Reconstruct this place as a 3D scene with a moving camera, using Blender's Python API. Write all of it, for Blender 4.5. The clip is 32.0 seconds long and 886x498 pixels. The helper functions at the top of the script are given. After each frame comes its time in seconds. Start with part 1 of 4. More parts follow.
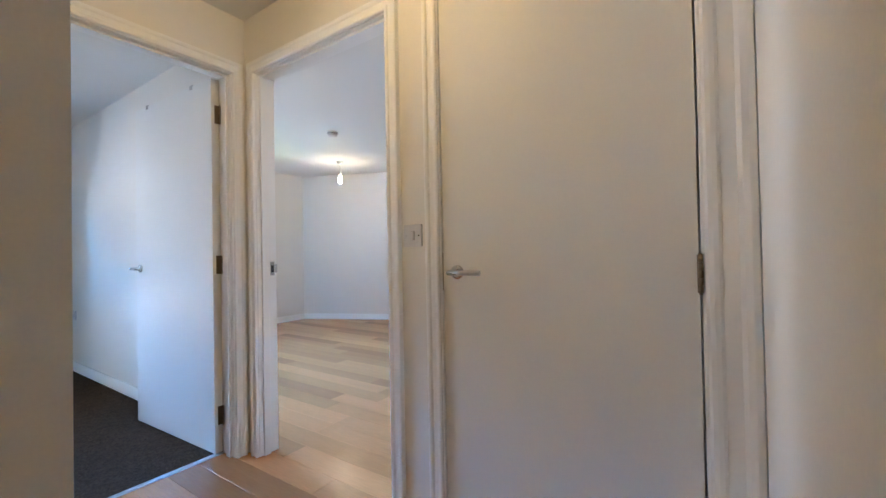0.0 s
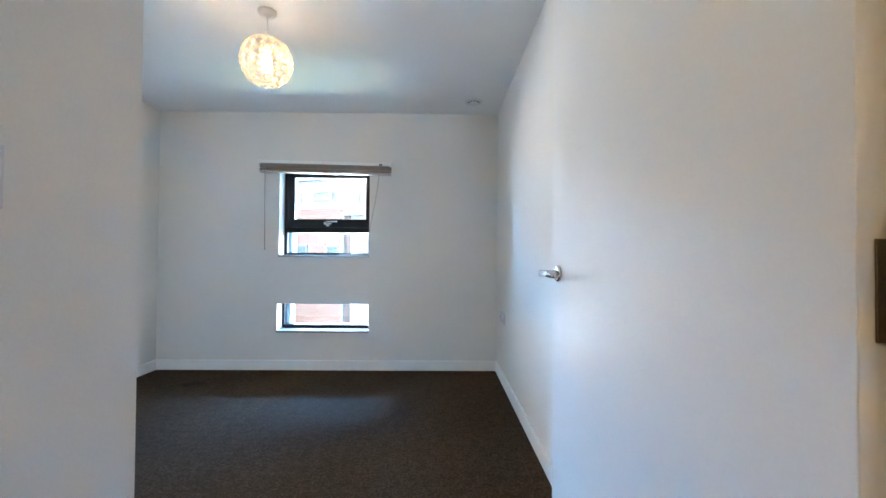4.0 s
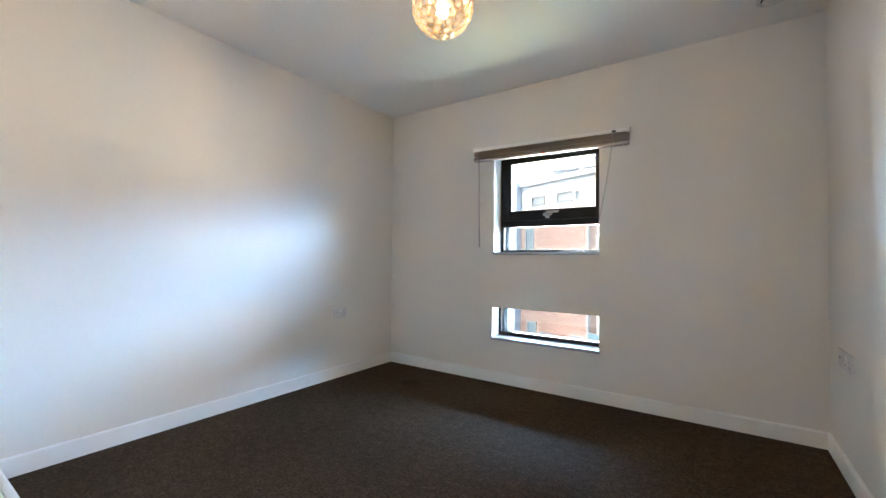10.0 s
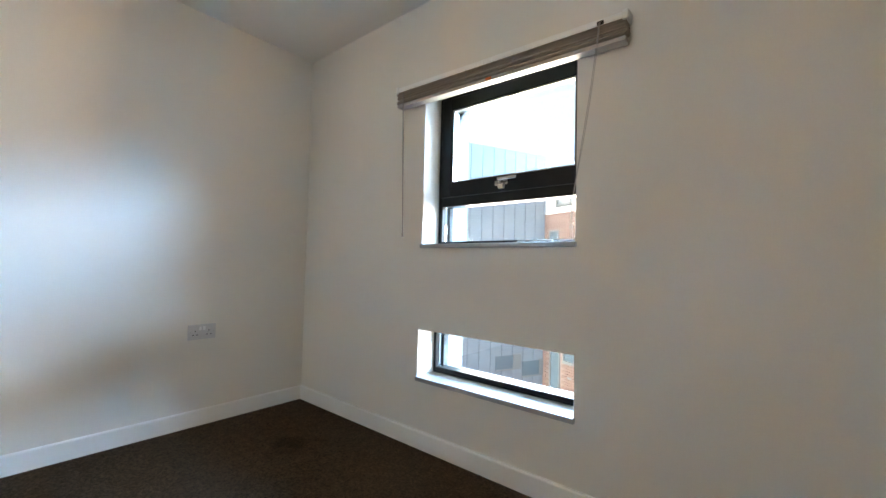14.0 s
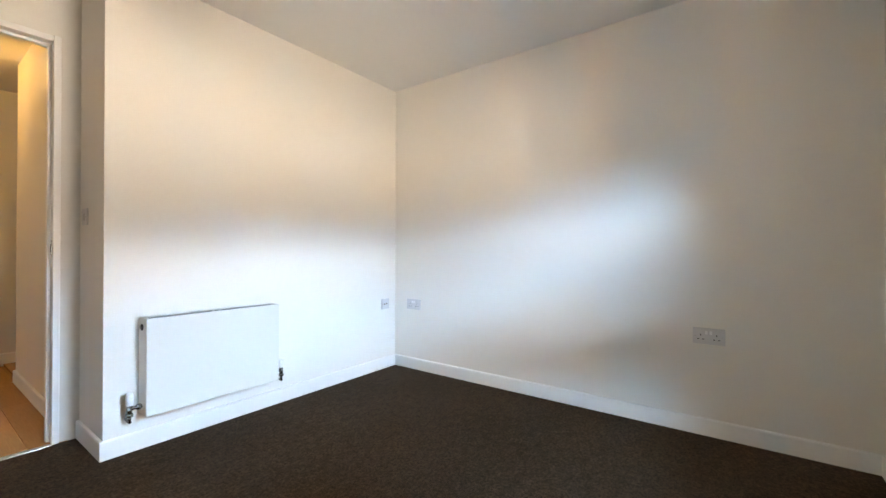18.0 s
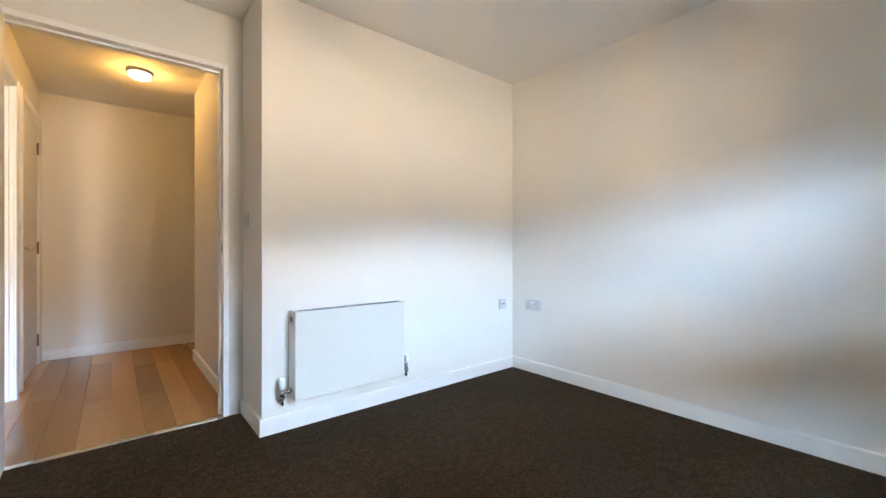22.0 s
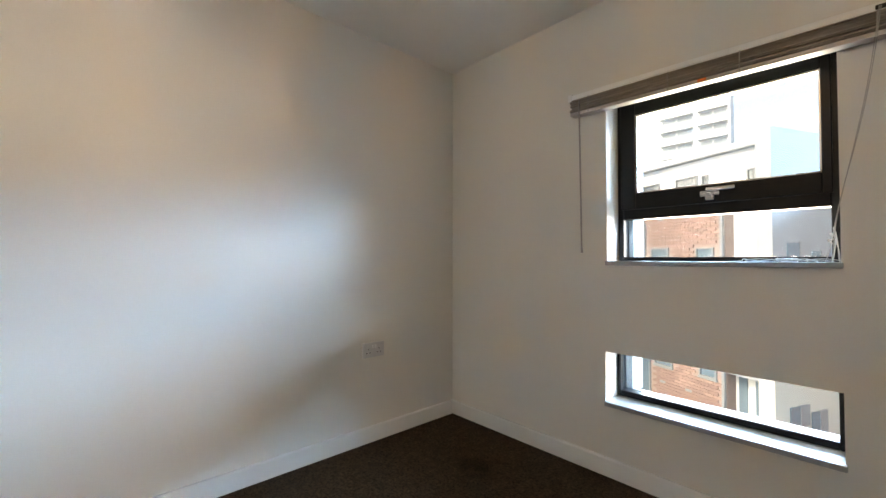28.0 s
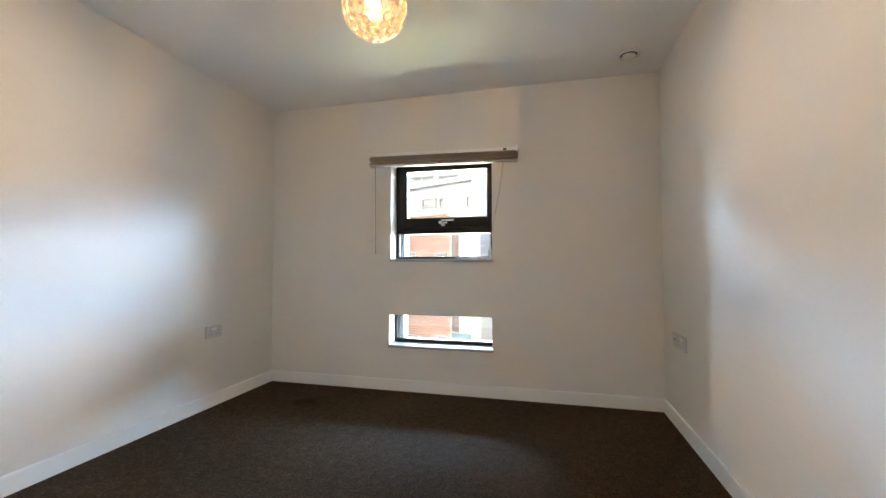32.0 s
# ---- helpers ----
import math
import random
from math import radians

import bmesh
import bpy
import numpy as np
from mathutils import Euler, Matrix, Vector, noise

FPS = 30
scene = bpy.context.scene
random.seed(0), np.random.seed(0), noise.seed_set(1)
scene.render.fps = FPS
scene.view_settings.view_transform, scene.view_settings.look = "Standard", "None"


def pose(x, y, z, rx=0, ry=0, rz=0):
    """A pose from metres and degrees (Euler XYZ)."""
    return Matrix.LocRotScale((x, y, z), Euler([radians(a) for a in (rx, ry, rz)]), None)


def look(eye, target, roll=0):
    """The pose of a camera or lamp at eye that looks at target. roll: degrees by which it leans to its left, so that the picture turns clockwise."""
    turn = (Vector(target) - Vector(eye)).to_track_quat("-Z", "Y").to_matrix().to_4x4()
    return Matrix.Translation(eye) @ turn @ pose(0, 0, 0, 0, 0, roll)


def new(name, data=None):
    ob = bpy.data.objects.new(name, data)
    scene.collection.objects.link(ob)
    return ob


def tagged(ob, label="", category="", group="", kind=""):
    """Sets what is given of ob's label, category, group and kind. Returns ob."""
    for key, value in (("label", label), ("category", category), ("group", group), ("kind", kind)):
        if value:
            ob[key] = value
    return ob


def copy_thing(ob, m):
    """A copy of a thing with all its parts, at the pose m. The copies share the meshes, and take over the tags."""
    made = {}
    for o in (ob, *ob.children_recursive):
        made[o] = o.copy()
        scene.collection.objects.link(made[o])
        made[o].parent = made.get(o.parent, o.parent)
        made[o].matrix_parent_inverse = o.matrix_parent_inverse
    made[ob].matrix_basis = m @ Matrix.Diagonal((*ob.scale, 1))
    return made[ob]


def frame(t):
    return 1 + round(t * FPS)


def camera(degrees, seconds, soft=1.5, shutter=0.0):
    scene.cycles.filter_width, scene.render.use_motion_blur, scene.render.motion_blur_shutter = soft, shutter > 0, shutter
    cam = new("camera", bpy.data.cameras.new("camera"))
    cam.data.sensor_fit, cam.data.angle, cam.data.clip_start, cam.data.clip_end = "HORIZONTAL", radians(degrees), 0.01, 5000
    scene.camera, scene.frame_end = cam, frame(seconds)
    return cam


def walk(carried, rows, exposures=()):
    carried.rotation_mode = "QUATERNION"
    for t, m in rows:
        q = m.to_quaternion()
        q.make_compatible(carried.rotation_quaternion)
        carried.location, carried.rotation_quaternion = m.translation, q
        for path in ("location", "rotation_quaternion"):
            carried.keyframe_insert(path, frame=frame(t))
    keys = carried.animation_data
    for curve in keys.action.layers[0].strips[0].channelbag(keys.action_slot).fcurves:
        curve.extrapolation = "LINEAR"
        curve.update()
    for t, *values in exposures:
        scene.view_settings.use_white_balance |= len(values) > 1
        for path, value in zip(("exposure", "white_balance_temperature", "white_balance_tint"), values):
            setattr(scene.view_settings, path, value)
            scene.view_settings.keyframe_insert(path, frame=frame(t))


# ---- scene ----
# ---------------- camera and walk ----------------
cam = camera(95.6, 32.0)
PATH = [
    (0, (1.880, -5.593, 1.064), (3.540, -4.478, 1.090), -1.1),
    (0.5, (2.136, -5.416, 1.058), (3.626, -4.083, 1.088), -0.8),
    (1, (2.330, -5.206, 1.068), (3.563, -3.632, 1.099), -0.6),
    (1.5, (2.480, -4.932, 1.080), (3.435, -3.175, 1.114), -0.1),
    (2, (2.560, -4.665, 1.059), (3.253, -2.789, 1.096), 0.2),
    (2.5, (2.596, -4.395, 1.075), (3.061, -2.450, 1.113), 0.4),
    (3, (2.580, -4.155, 1.058), (2.868, -2.176, 1.093), 0.4),
    (3.5, (2.568, -3.923, 1.067), (2.718, -1.929, 1.100), 0.4),
    (4, (2.587, -3.726, 1.061), (2.608, -1.726, 1.093), 0.4),
    (4.5, (2.615, -3.532, 1.055), (2.491, -1.536, 1.093), 0.5),
    (6.5, (2.619, -3.116, 1.033), (1.877, -1.260, 1.093), 0.6),
    (7, (2.625, -3.038, 1.041), (1.780, -1.226, 1.093), 0.5),
    (7.5, (2.621, -3.011, 1.031), (1.690, -1.242, 1.085), 0.6),
    (8, (2.620, -3.009, 1.024), (1.608, -1.285, 1.079), 0.7),
    (8.5, (2.631, -3.011, 1.031), (1.545, -1.332, 1.076), 0.5),
    (9, (2.624, -3.019, 1.023), (1.496, -1.368, 1.069), 0.7),
    (9.5, (2.640, -3.005, 1.021), (1.489, -1.371, 1.064), 0.5),
    (10, (2.627, -2.971, 1.000), (1.502, -1.318, 1.048), 0.6),
    (10.5, (2.593, -2.873, 1.001), (1.516, -1.188, 1.047), 0.6),
    (11, (2.559, -2.733, 1.013), (1.552, -1.006, 1.063), 0.4),
    (11.5, (2.546, -2.511, 1.004), (1.610, -0.744, 1.066), 0.4),
    (12, (2.517, -2.287, 1.000), (1.629, -0.496, 1.074), 0.5),
    (12.5, (2.492, -2.093, 0.991), (1.619, -0.296, 1.073), 0.6),
    (13, (2.517, -1.866, 0.986), (1.567, -0.108, 1.069), 0.7),
    (13.5, (2.563, -1.680, 0.985), (1.477, -0.003, 1.069), 1.0),
    (14, (2.557, -1.572, 0.953), (1.283, -0.033, 1.030), 1.4),
    (14.5, (2.517, -1.533, 0.955), (1.017, -0.213, 1.037), 1.5),
    (15, (2.403, -1.439, 0.990), (0.656, -0.466, 1.047), 1.6),
    (15.5, (2.260, -1.292, 0.976), (0.342, -0.729, 1.007), 2.3),
    (17.5, (2.488, -0.554, 0.993), (0.782, -1.598, 0.997), -0.2),
    (18, (2.589, -0.529, 0.988), (0.975, -1.710, 0.998), 0.1),
    (18.5, (2.658, -0.490, 0.995), (1.123, -1.773, 0.997), 0.1),
    (19, (2.698, -0.454, 0.970), (1.227, -1.810, 0.973), 0.1),
    (19.5, (2.726, -0.449, 0.957), (1.309, -1.860, 0.961), 0.1),
    (20, (2.753, -0.457, 0.950), (1.384, -1.915, 0.957), -0.0),
    (20.5, (2.746, -0.437, 0.952), (1.428, -1.942, 0.957), -0.1),
    (21, (2.771, -0.463, 0.961), (1.465, -1.978, 0.968), -0.0),
    (21.5, (2.725, -0.515, 0.984), (1.443, -2.050, 0.982), 0.1),
    (22, (2.616, -0.686, 0.993), (1.345, -2.231, 0.992), -0.0),
    (22.5, (2.510, -0.967, 0.996), (1.222, -2.497, 0.999), -0.0),
    (23, (2.420, -1.264, 1.007), (1.057, -2.728, 1.010), -0.0),
    (23.5, (2.320, -1.545, 1.039), (0.844, -2.895, 1.045), -0.1),
    (24, (2.286, -1.787, 1.047), (0.655, -2.944, 1.053), -0.3),
    (24.5, (2.213, -1.954, 1.044), (0.418, -2.837, 1.068), -0.7),
    (26.5, (2.099, -2.161, 1.167), (0.195, -1.550, 1.152), -0.3),
    (27, (2.010, -2.143, 1.136), (0.249, -1.195, 1.142), -0.8),
    (27.5, (1.990, -2.017, 1.082), (0.385, -0.824, 1.115), -0.1),
    (28, (2.035, -1.960, 1.068), (0.562, -0.608, 1.116), 0.1),
    (28.5, (1.962, -1.981, 1.048), (0.637, -0.485, 1.118), 0.2),
    (29, (1.910, -2.038, 1.030), (0.679, -0.463, 1.105), 0.3),
    (29.5, (2.006, -2.145, 1.036), (0.866, -0.504, 1.109), 0.3),
    (30, (2.093, -2.300, 1.020), (1.072, -0.582, 1.095), 0.1),
    (30.5, (2.110, -2.454, 0.993), (1.220, -0.665, 1.066), 0.1),
    (31, (2.223, -2.643, 1.038), (1.459, -0.795, 1.097), 0.1),
    (31.5, (2.312, -2.896, 1.046), (1.691, -0.996, 1.113), -0.1),
    (32, (2.325, -3.088, 1.026), (1.840, -1.149, 1.095), -0.1),
]
EXPOSURES = [(0, 3.0, 4850, 8), (1, 2.8, 4950, 8), (2, 2.65, 5050, 7), (3, 2.88, 5000, 5), (4.5, 3.25, 5600, 7), (7, 2.84, 6100, 9), (9, 2.9, 6500, 12), (10, 2.9, 6500, 12), (13, 2.97, 7000, 11), (15, 2.6, 6600, 10), (18, 2.87, 7300, 13), (21.5, 2.85, 7300, 13), (23, 2.5, 7000, 12), (24, 2.46, 7000, 13), (26.5, 2.72, 7500, 14), (28, 2.5, 7600, 14), (30, 2.78, 7500, 15), (32, 2.82, 7400, 15)]
walk(cam, [(t, look(e, g, r)) for t, e, g, r in PATH], EXPOSURES)

# ---------------- world and sun ----------------
world = bpy.data.worlds.new("sky")
scene.world = world
world.use_nodes = True
wn = world.node_tree.nodes
wl = world.node_tree.links
sky = wn.new("ShaderNodeTexSky")
sky.sky_type, sky.sun_disc = "NISHITA", False
sky.sun_elevation, sky.sun_rotation = radians(40), radians(206)
sky.air_density, sky.dust_density, sky.ozone_density = 1.3, 7.0, 1.4
background = wn["Background"]
background.inputs["Strength"].default_value = 0.118
wl.new(sky.outputs["Color"], background.inputs["Color"])

sun_data = bpy.data.lights.new("sun", "SUN")
sun_data.energy, sun_data.angle, sun_data.color = 0.20, radians(10), (1.0, 0.98, 0.95)
sun = new("sun", sun_data)
sun.matrix_world = look((0, 0, 30), (8.0, 16.0, 15.0))


def bulb_lamp(name, at, watts, colour, radius=0.03):
    data = bpy.data.lights.new(name, "POINT")
    data.energy, data.color, data.shadow_soft_size = watts, colour, radius
    ob = new(name, data)
    ob.location = at
    return ob


WARM = (1.0, 0.66, 0.34)
PENDANT = (1.645, -1.55, 2.105)
LIVING_LAMP = (5.93, -1.08, 2.19)
HALL_LAMP = (2.45, -4.62, 2.30)
for dz in (-0.042, -0.014, 0.014, 0.042):
    bulb_lamp("pendant_bulb_light", (PENDANT[0], PENDANT[1], PENDANT[2] + dz), 0.28, (1.0, 0.60, 0.28), 0.007)
bulb_lamp("living_bulb_light", LIVING_LAMP, 1.3, WARM)
bulb_lamp("hall_bulb_light", HALL_LAMP, 1.06, (1.0, 0.55, 0.12), 0.05)

# area lamps added outdoors, in place of light from sky and court
def outside_fill(name, at, target, sx, sy, watts, colour=(0.80, 0.90, 1.0)):
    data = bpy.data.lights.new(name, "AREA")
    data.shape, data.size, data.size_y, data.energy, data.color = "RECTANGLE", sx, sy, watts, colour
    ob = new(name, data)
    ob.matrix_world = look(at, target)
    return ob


# added lamps standing in for skyline sky, a bright patch, lit facades and ground bounce
outside_fill("sky_fill_lamp", (1.5, 40.0, 15.3), (1.5, 0.0, 1.3), 124.0, 13.5, 120000, (0.35, 0.63, 1.0))
outside_fill("northeast_fill_lamp", (47.0, 40.0, 19.0), (1.5, 0.0, 1.3), 28.0, 9.0, 5600, (0.62, 0.80, 1.0))
outside_fill("facade_fill_lamp", (0.80, 5.40, 0.80), (1.5, 0.0, 1.3), 13.6, 2.3, 780, (1.0, 0.89, 0.77))
outside_fill("upward_fill_lamp", (1.80, 3.40, -2.0), (1.5, 0.0, 1.5), 4.0, 2.0, 62, (0.82, 1.0, 0.50))


# ---------------- materials ----------------
def material(name, colour, rough=0.6, metal=0.0, vary=0.06, scale=3.0, fine=120.0, bump=0.15, depth=0.001,
             spec=0.5, coat=0.0, stretch=(1, 1, 1), rough_vary=0.08, random_tint=0.0):
    m = bpy.data.materials.new(name)
    m.use_nodes = True
    n, l = m.node_tree.nodes, m.node_tree.links
    b = n["Principled BSDF"]
    b.inputs["Metallic"].default_value = metal
    b.inputs["Specular IOR Level"].default_value = spec
    b.inputs["Coat Weight"].default_value = coat
    co = n.new("ShaderNodeTexCoord")
    geo = n.new("ShaderNodeNewGeometry")
    mp = n.new("ShaderNodeMapping")
    mp.inputs["Scale"].default_value = stretch
    l.new(geo.outputs["Position"], mp.inputs["Vector"])
    big = n.new("ShaderNodeTexNoise")
    big.inputs["Scale"].default_value, big.inputs["Detail"].default_value = scale, 5
    small = n.new("ShaderNodeTexNoise")
    small.inputs["Scale"].default_value, small.inputs["Detail"].default_value = fine, 3
    l.new(mp.outputs["Vector"], big.inputs["Vector"])
    l.new(mp.outputs["Vector"], small.inputs["Vector"])
    add = n.new("ShaderNodeMath")
    add.operation = "MULTIPLY_ADD"
    add.inputs[1].default_value = 0.5
    l.new(small.outputs["Fac"], add.inputs[0])
    half = n.new("ShaderNodeMath")
    half.operation = "MULTIPLY"
    half.inputs[1].default_value = 0.5
    l.new(big.outputs["Fac"], half.inputs[0])
    l.new(half.outputs[0], add.inputs[2])
    ramp = n.new("ShaderNodeMapRange")
    ramp.inputs["From Min"].default_value, ramp.inputs["From Max"].default_value = 0.3, 0.7
    ramp.inputs["To Min"].default_value, ramp.inputs["To Max"].default_value = 1 - vary, 1 + vary
    l.new(add.outputs[0], ramp.inputs["Value"])
    value = ramp.outputs["Result"]
    if random_tint:
        info = n.new("ShaderNodeObjectInfo")
        rr = n.new("ShaderNodeMapRange")
        rr.inputs["To Min"].default_value, rr.inputs["To Max"].default_value = 1 - random_tint, 1 + random_tint
        l.new(info.outputs["Random"], rr.inputs["Value"])
        mm = n.new("ShaderNodeMath")
        mm.operation = "MULTIPLY"
        l.new(value, mm.inputs[0])
        l.new(rr.outputs["Result"], mm.inputs[1])
        value = mm.outputs[0]
    mul = n.new("ShaderNodeVectorMath")
    mul.operation = "SCALE"
    mul.inputs[0].default_value = colour[:3]
    l.new(value, mul.inputs["Scale"])
    l.new(mul.outputs["Vector"], b.inputs["Base Color"])
    rv = n.new("ShaderNodeMapRange")
    rv.inputs["To Min"].default_value, rv.inputs["To Max"].default_value = max(rough - rough_vary, 0.02), min(rough + rough_vary, 1)
    l.new(big.outputs["Fac"], rv.inputs["Value"])
    l.new(rv.outputs["Result"], b.inputs["Roughness"])
    if bump:
        bp = n.new("ShaderNodeBump")
        bp.inputs["Strength"].default_value, bp.inputs["Distance"].default_value = bump, depth
        l.new(small.outputs["Fac"], bp.inputs["Height"])
        l.new(bp.outputs["Normal"], b.inputs["Normal"])
    return m


def emitter(name, colour, strength):
    m = bpy.data.materials.new(name)
    m.use_nodes = True
    b = m.node_tree.nodes["Principled BSDF"]
    b.inputs["Base Color"].default_value = (*colour, 1)
    b.inputs["Emission Color"].default_value = (*colour, 1)
    b.inputs["Emission Strength"].default_value = strength
    return m


def glass(name, tint=(0.93, 0.97, 0.96)):
    m = bpy.data.materials.new(name)
    m.use_nodes = True
    n, l = m.node_tree.nodes, m.node_tree.links
    out = n["Material Output"]
    tr = n.new("ShaderNodeBsdfTransparent")
    tr.inputs["Color"].default_value = (*tint, 1)
    gl = n.new("ShaderNodeBsdfGlossy")
    gl.inputs["Roughness"].default_value = 0.02
    fr = n.new("ShaderNodeFresnel")
    mix = n.new("ShaderNodeMixShader")
    l.new(fr.outputs[0], mix.inputs[0])
    l.new(tr.outputs[0], mix.inputs[1])
    l.new(gl.outputs[0], mix.inputs[2])
    l.new(mix.outputs[0], out.inputs["Surface"])
    return m


WALL = material("white_wall_paint", (0.79, 0.76, 0.705), 0.55, vary=0.03, scale=1.2, fine=170, bump=0.22, depth=0.0008)
CEILING = material("white_ceiling_paint", (0.83, 0.82, 0.795), 0.7, vary=0.02, scale=1.0, fine=240, bump=0.12, depth=0.0006)
TRIM = material("white_satin_paint", (0.88, 0.87, 0.85), 0.42, rough_vary=0.03, vary=0.015, scale=4, fine=90, bump=0.0)
DOOR = material("white_door_paint", (0.79, 0.775, 0.74), 0.5, rough_vary=0.02, vary=0.02, scale=2.5, fine=150, bump=0.06, depth=0.0005)


def carpet_material():
    """Short brown pile: tufts, a fine mottle, broad wear and a few soft stains."""
    m = material("brown_carpet", (0.055, 0.035, 0.021), 0.95, vary=1.0, scale=75, fine=240, bump=1.0, depth=0.004, spec=0.1)
    n, l = m.node_tree.nodes, m.node_tree.links
    b = n["Principled BSDF"]
    was = b.inputs["Base Color"].links[0].from_socket
    geo = n.new("ShaderNodeNewGeometry")
    fac = None
    for scale, lo, hi, a, z in ((1.1, 0.35, 0.65, 0.84, 1.12), (4.5, 0.62, 0.74, 1.0, 0.70), (22.0, 0.35, 0.65, 0.80, 1.22)):
        t = n.new("ShaderNodeTexNoise")
        t.inputs["Scale"].default_value, t.inputs["Detail"].default_value, t.inputs["Roughness"].default_value = scale, 4, 0.6
        l.new(geo.outputs["Position"], t.inputs["Vector"])
        r = n.new("ShaderNodeMapRange")
        for key, v in (("From Min", lo), ("From Max", hi), ("To Min", a), ("To Max", z)):
            r.inputs[key].default_value = v
        l.new(t.outputs["Fac"], r.inputs["Value"])
        if fac is None:
            fac = r.outputs["Result"]
        else:
            k = n.new("ShaderNodeMath")
            k.operation = "MULTIPLY"
            l.new(fac, k.inputs[0])
            l.new(r.outputs["Result"], k.inputs[1])
            fac = k.outputs[0]
    # one dark spill near the corner
    wob = n.new("ShaderNodeTexNoise")
    wob.inputs["Scale"].default_value, wob.inputs["Detail"].default_value = 14.0, 3
    l.new(geo.outputs["Position"], wob.inputs["Vector"])
    far = n.new("ShaderNodeVectorMath")
    far.operation = "DISTANCE"
    far.inputs[1].default_value = (0.61, -0.42, 0.0)
    l.new(geo.outputs["Position"], far.inputs[0])
    off = n.new("ShaderNodeMath")
    off.operation = "MULTIPLY_ADD"
    off.inputs[1].default_value = 0.22
    l.new(wob.outputs["Fac"], off.inputs[0])
    l.new(far.outputs["Value"], off.inputs[2])
    spill = n.new("ShaderNodeMapRange")
    for key, v in (("From Min", 0.14), ("From Max", 0.24), ("To Min", 0.5), ("To Max", 1.0)):
        spill.inputs[key].default_value = v
    l.new(off.outputs[0], spill.inputs["Value"])
    k = n.new("ShaderNodeMath")
    k.operation = "MULTIPLY"
    l.new(fac, k.inputs[0])
    l.new(spill.outputs["Result"], k.inputs[1])
    fac = k.outputs[0]
    mul = n.new("ShaderNodeVectorMath")
    mul.operation = "SCALE"
    l.new(was, mul.inputs[0])
    l.new(fac, mul.inputs["Scale"])
    l.new(mul.outputs["Vector"], b.inputs["Base Color"])
    return m


CARPET = carpet_material()
OAK = material("oak_floor", (0.45, 0.225, 0.085), 0.24, spec=0.4, vary=0.13, scale=1.6, fine=22, bump=0.05, depth=0.0005, stretch=(7, 0.55, 1), random_tint=0.27, rough_vary=0.04)
BLACK = material("black_window_frame", (0.0022, 0.0030, 0.0045), 0.35, spec=0.25, vary=0.1, fine=200, bump=0.03)
CHROME = material("dark_chrome", (0.30, 0.29, 0.28), 0.18, metal=1.0, vary=0.05, fine=300, bump=0.02)
WHITE_PL = material("bright_white_plastic", (0.82, 0.82, 0.82), 0.3, vary=0.01, bump=0.0)
STEEL = material("brushed_steel", (0.55, 0.54, 0.52), 0.28, metal=1.0, vary=0.05, fine=300, bump=0.05)
BRASSY = material("dull_hinge_steel", (0.22, 0.17, 0.12), 0.38, metal=1.0, vary=0.15, fine=200, bump=0.08)
PLASTIC = material("white_plastic", (0.62, 0.61, 0.61), 0.3, vary=0.015, fine=60, bump=0.0)
# near-black, also painted in for shade inside holes and slots
DARK = material("flat_black", (0.02, 0.02, 0.02), 0.6, bump=0.0)
BLACKPAINT = material("black_powder_coat", (0.012, 0.012, 0.013), 0.45, vary=0.1, fine=300, bump=0.06)
RADIATOR = material("white_radiator_enamel", (0.70, 0.685, 0.635), 0.32, rough_vary=0.01, vary=0.015, fine=120, bump=0.02)
SLAT = material("taupe_wood_slat", (0.34, 0.28, 0.23), 0.45, vary=0.18, scale=6, fine=70, bump=0.12, stretch=(0.15, 3, 3), random_tint=0.22)
CORD = material("white_cord", (0.42, 0.40, 0.37), 0.7, bump=0.0)
# blue tint put into the panes to cool the light from outside
PANE = glass("cool_tinted_glass", (0.88, 0.95, 0.99))
# grey painted in for shade in switch gaps and the radiator grille
GAP_SHADE = material("grey_gap_shade", (0.36, 0.35, 0.34), 0.6, bump=0.0)
SILL = material("grey_white_gloss_board", (0.37, 0.38, 0.39), 0.38, vary=0.03, scale=5, fine=90, bump=0.03, depth=0.0005)


# ---------------- mesh helpers ----------------
def mesh_of(bm, name, smooth=False):
    me = bpy.data.meshes.new(name)
    bmesh.ops.recalc_face_normals(bm, faces=bm.faces[:])
    bm.to_mesh(me)
    bm.free()
    if smooth:
        for p in me.polygons:
            p.use_smooth = True
    return me


def part(name, bm, mat, parent=None, label="", smooth=False):
    me = mesh_of(bm, name, smooth)
    me.materials.append(mat)
    ob = new(name, me)
    ob.parent = parent
    if label:
        ob["label"] = label
    return ob


def base(name, at=(0, 0, 0), rz=0.0):
    ob = new(name)
    ob.matrix_world = pose(*at, 0, 0, rz)
    return ob


def box(bm, x0, x1, y0, y1, z0, z1, bevel=0.0, seg=2):
    made = bmesh.ops.create_cube(bm, size=1)["verts"]
    for v in made:
        v.co = Vector((x0 + (v.co.x + 0.5) * (x1 - x0), y0 + (v.co.y + 0.5) * (y1 - y0), z0 + (v.co.z + 0.5) * (z1 - z0)))
    if bevel:
        edges = {e for v in made for e in v.link_edges}
        bmesh.ops.bevel(bm, geom=list(edges), offset=bevel, segments=seg, affect="EDGES", profile=0.6)
    return bm


def boxed(x0, x1, y0, y1, z0, z1, bevel=0.0, seg=2):
    return box(bmesh.new(), x0, x1, y0, y1, z0, z1, bevel, seg)


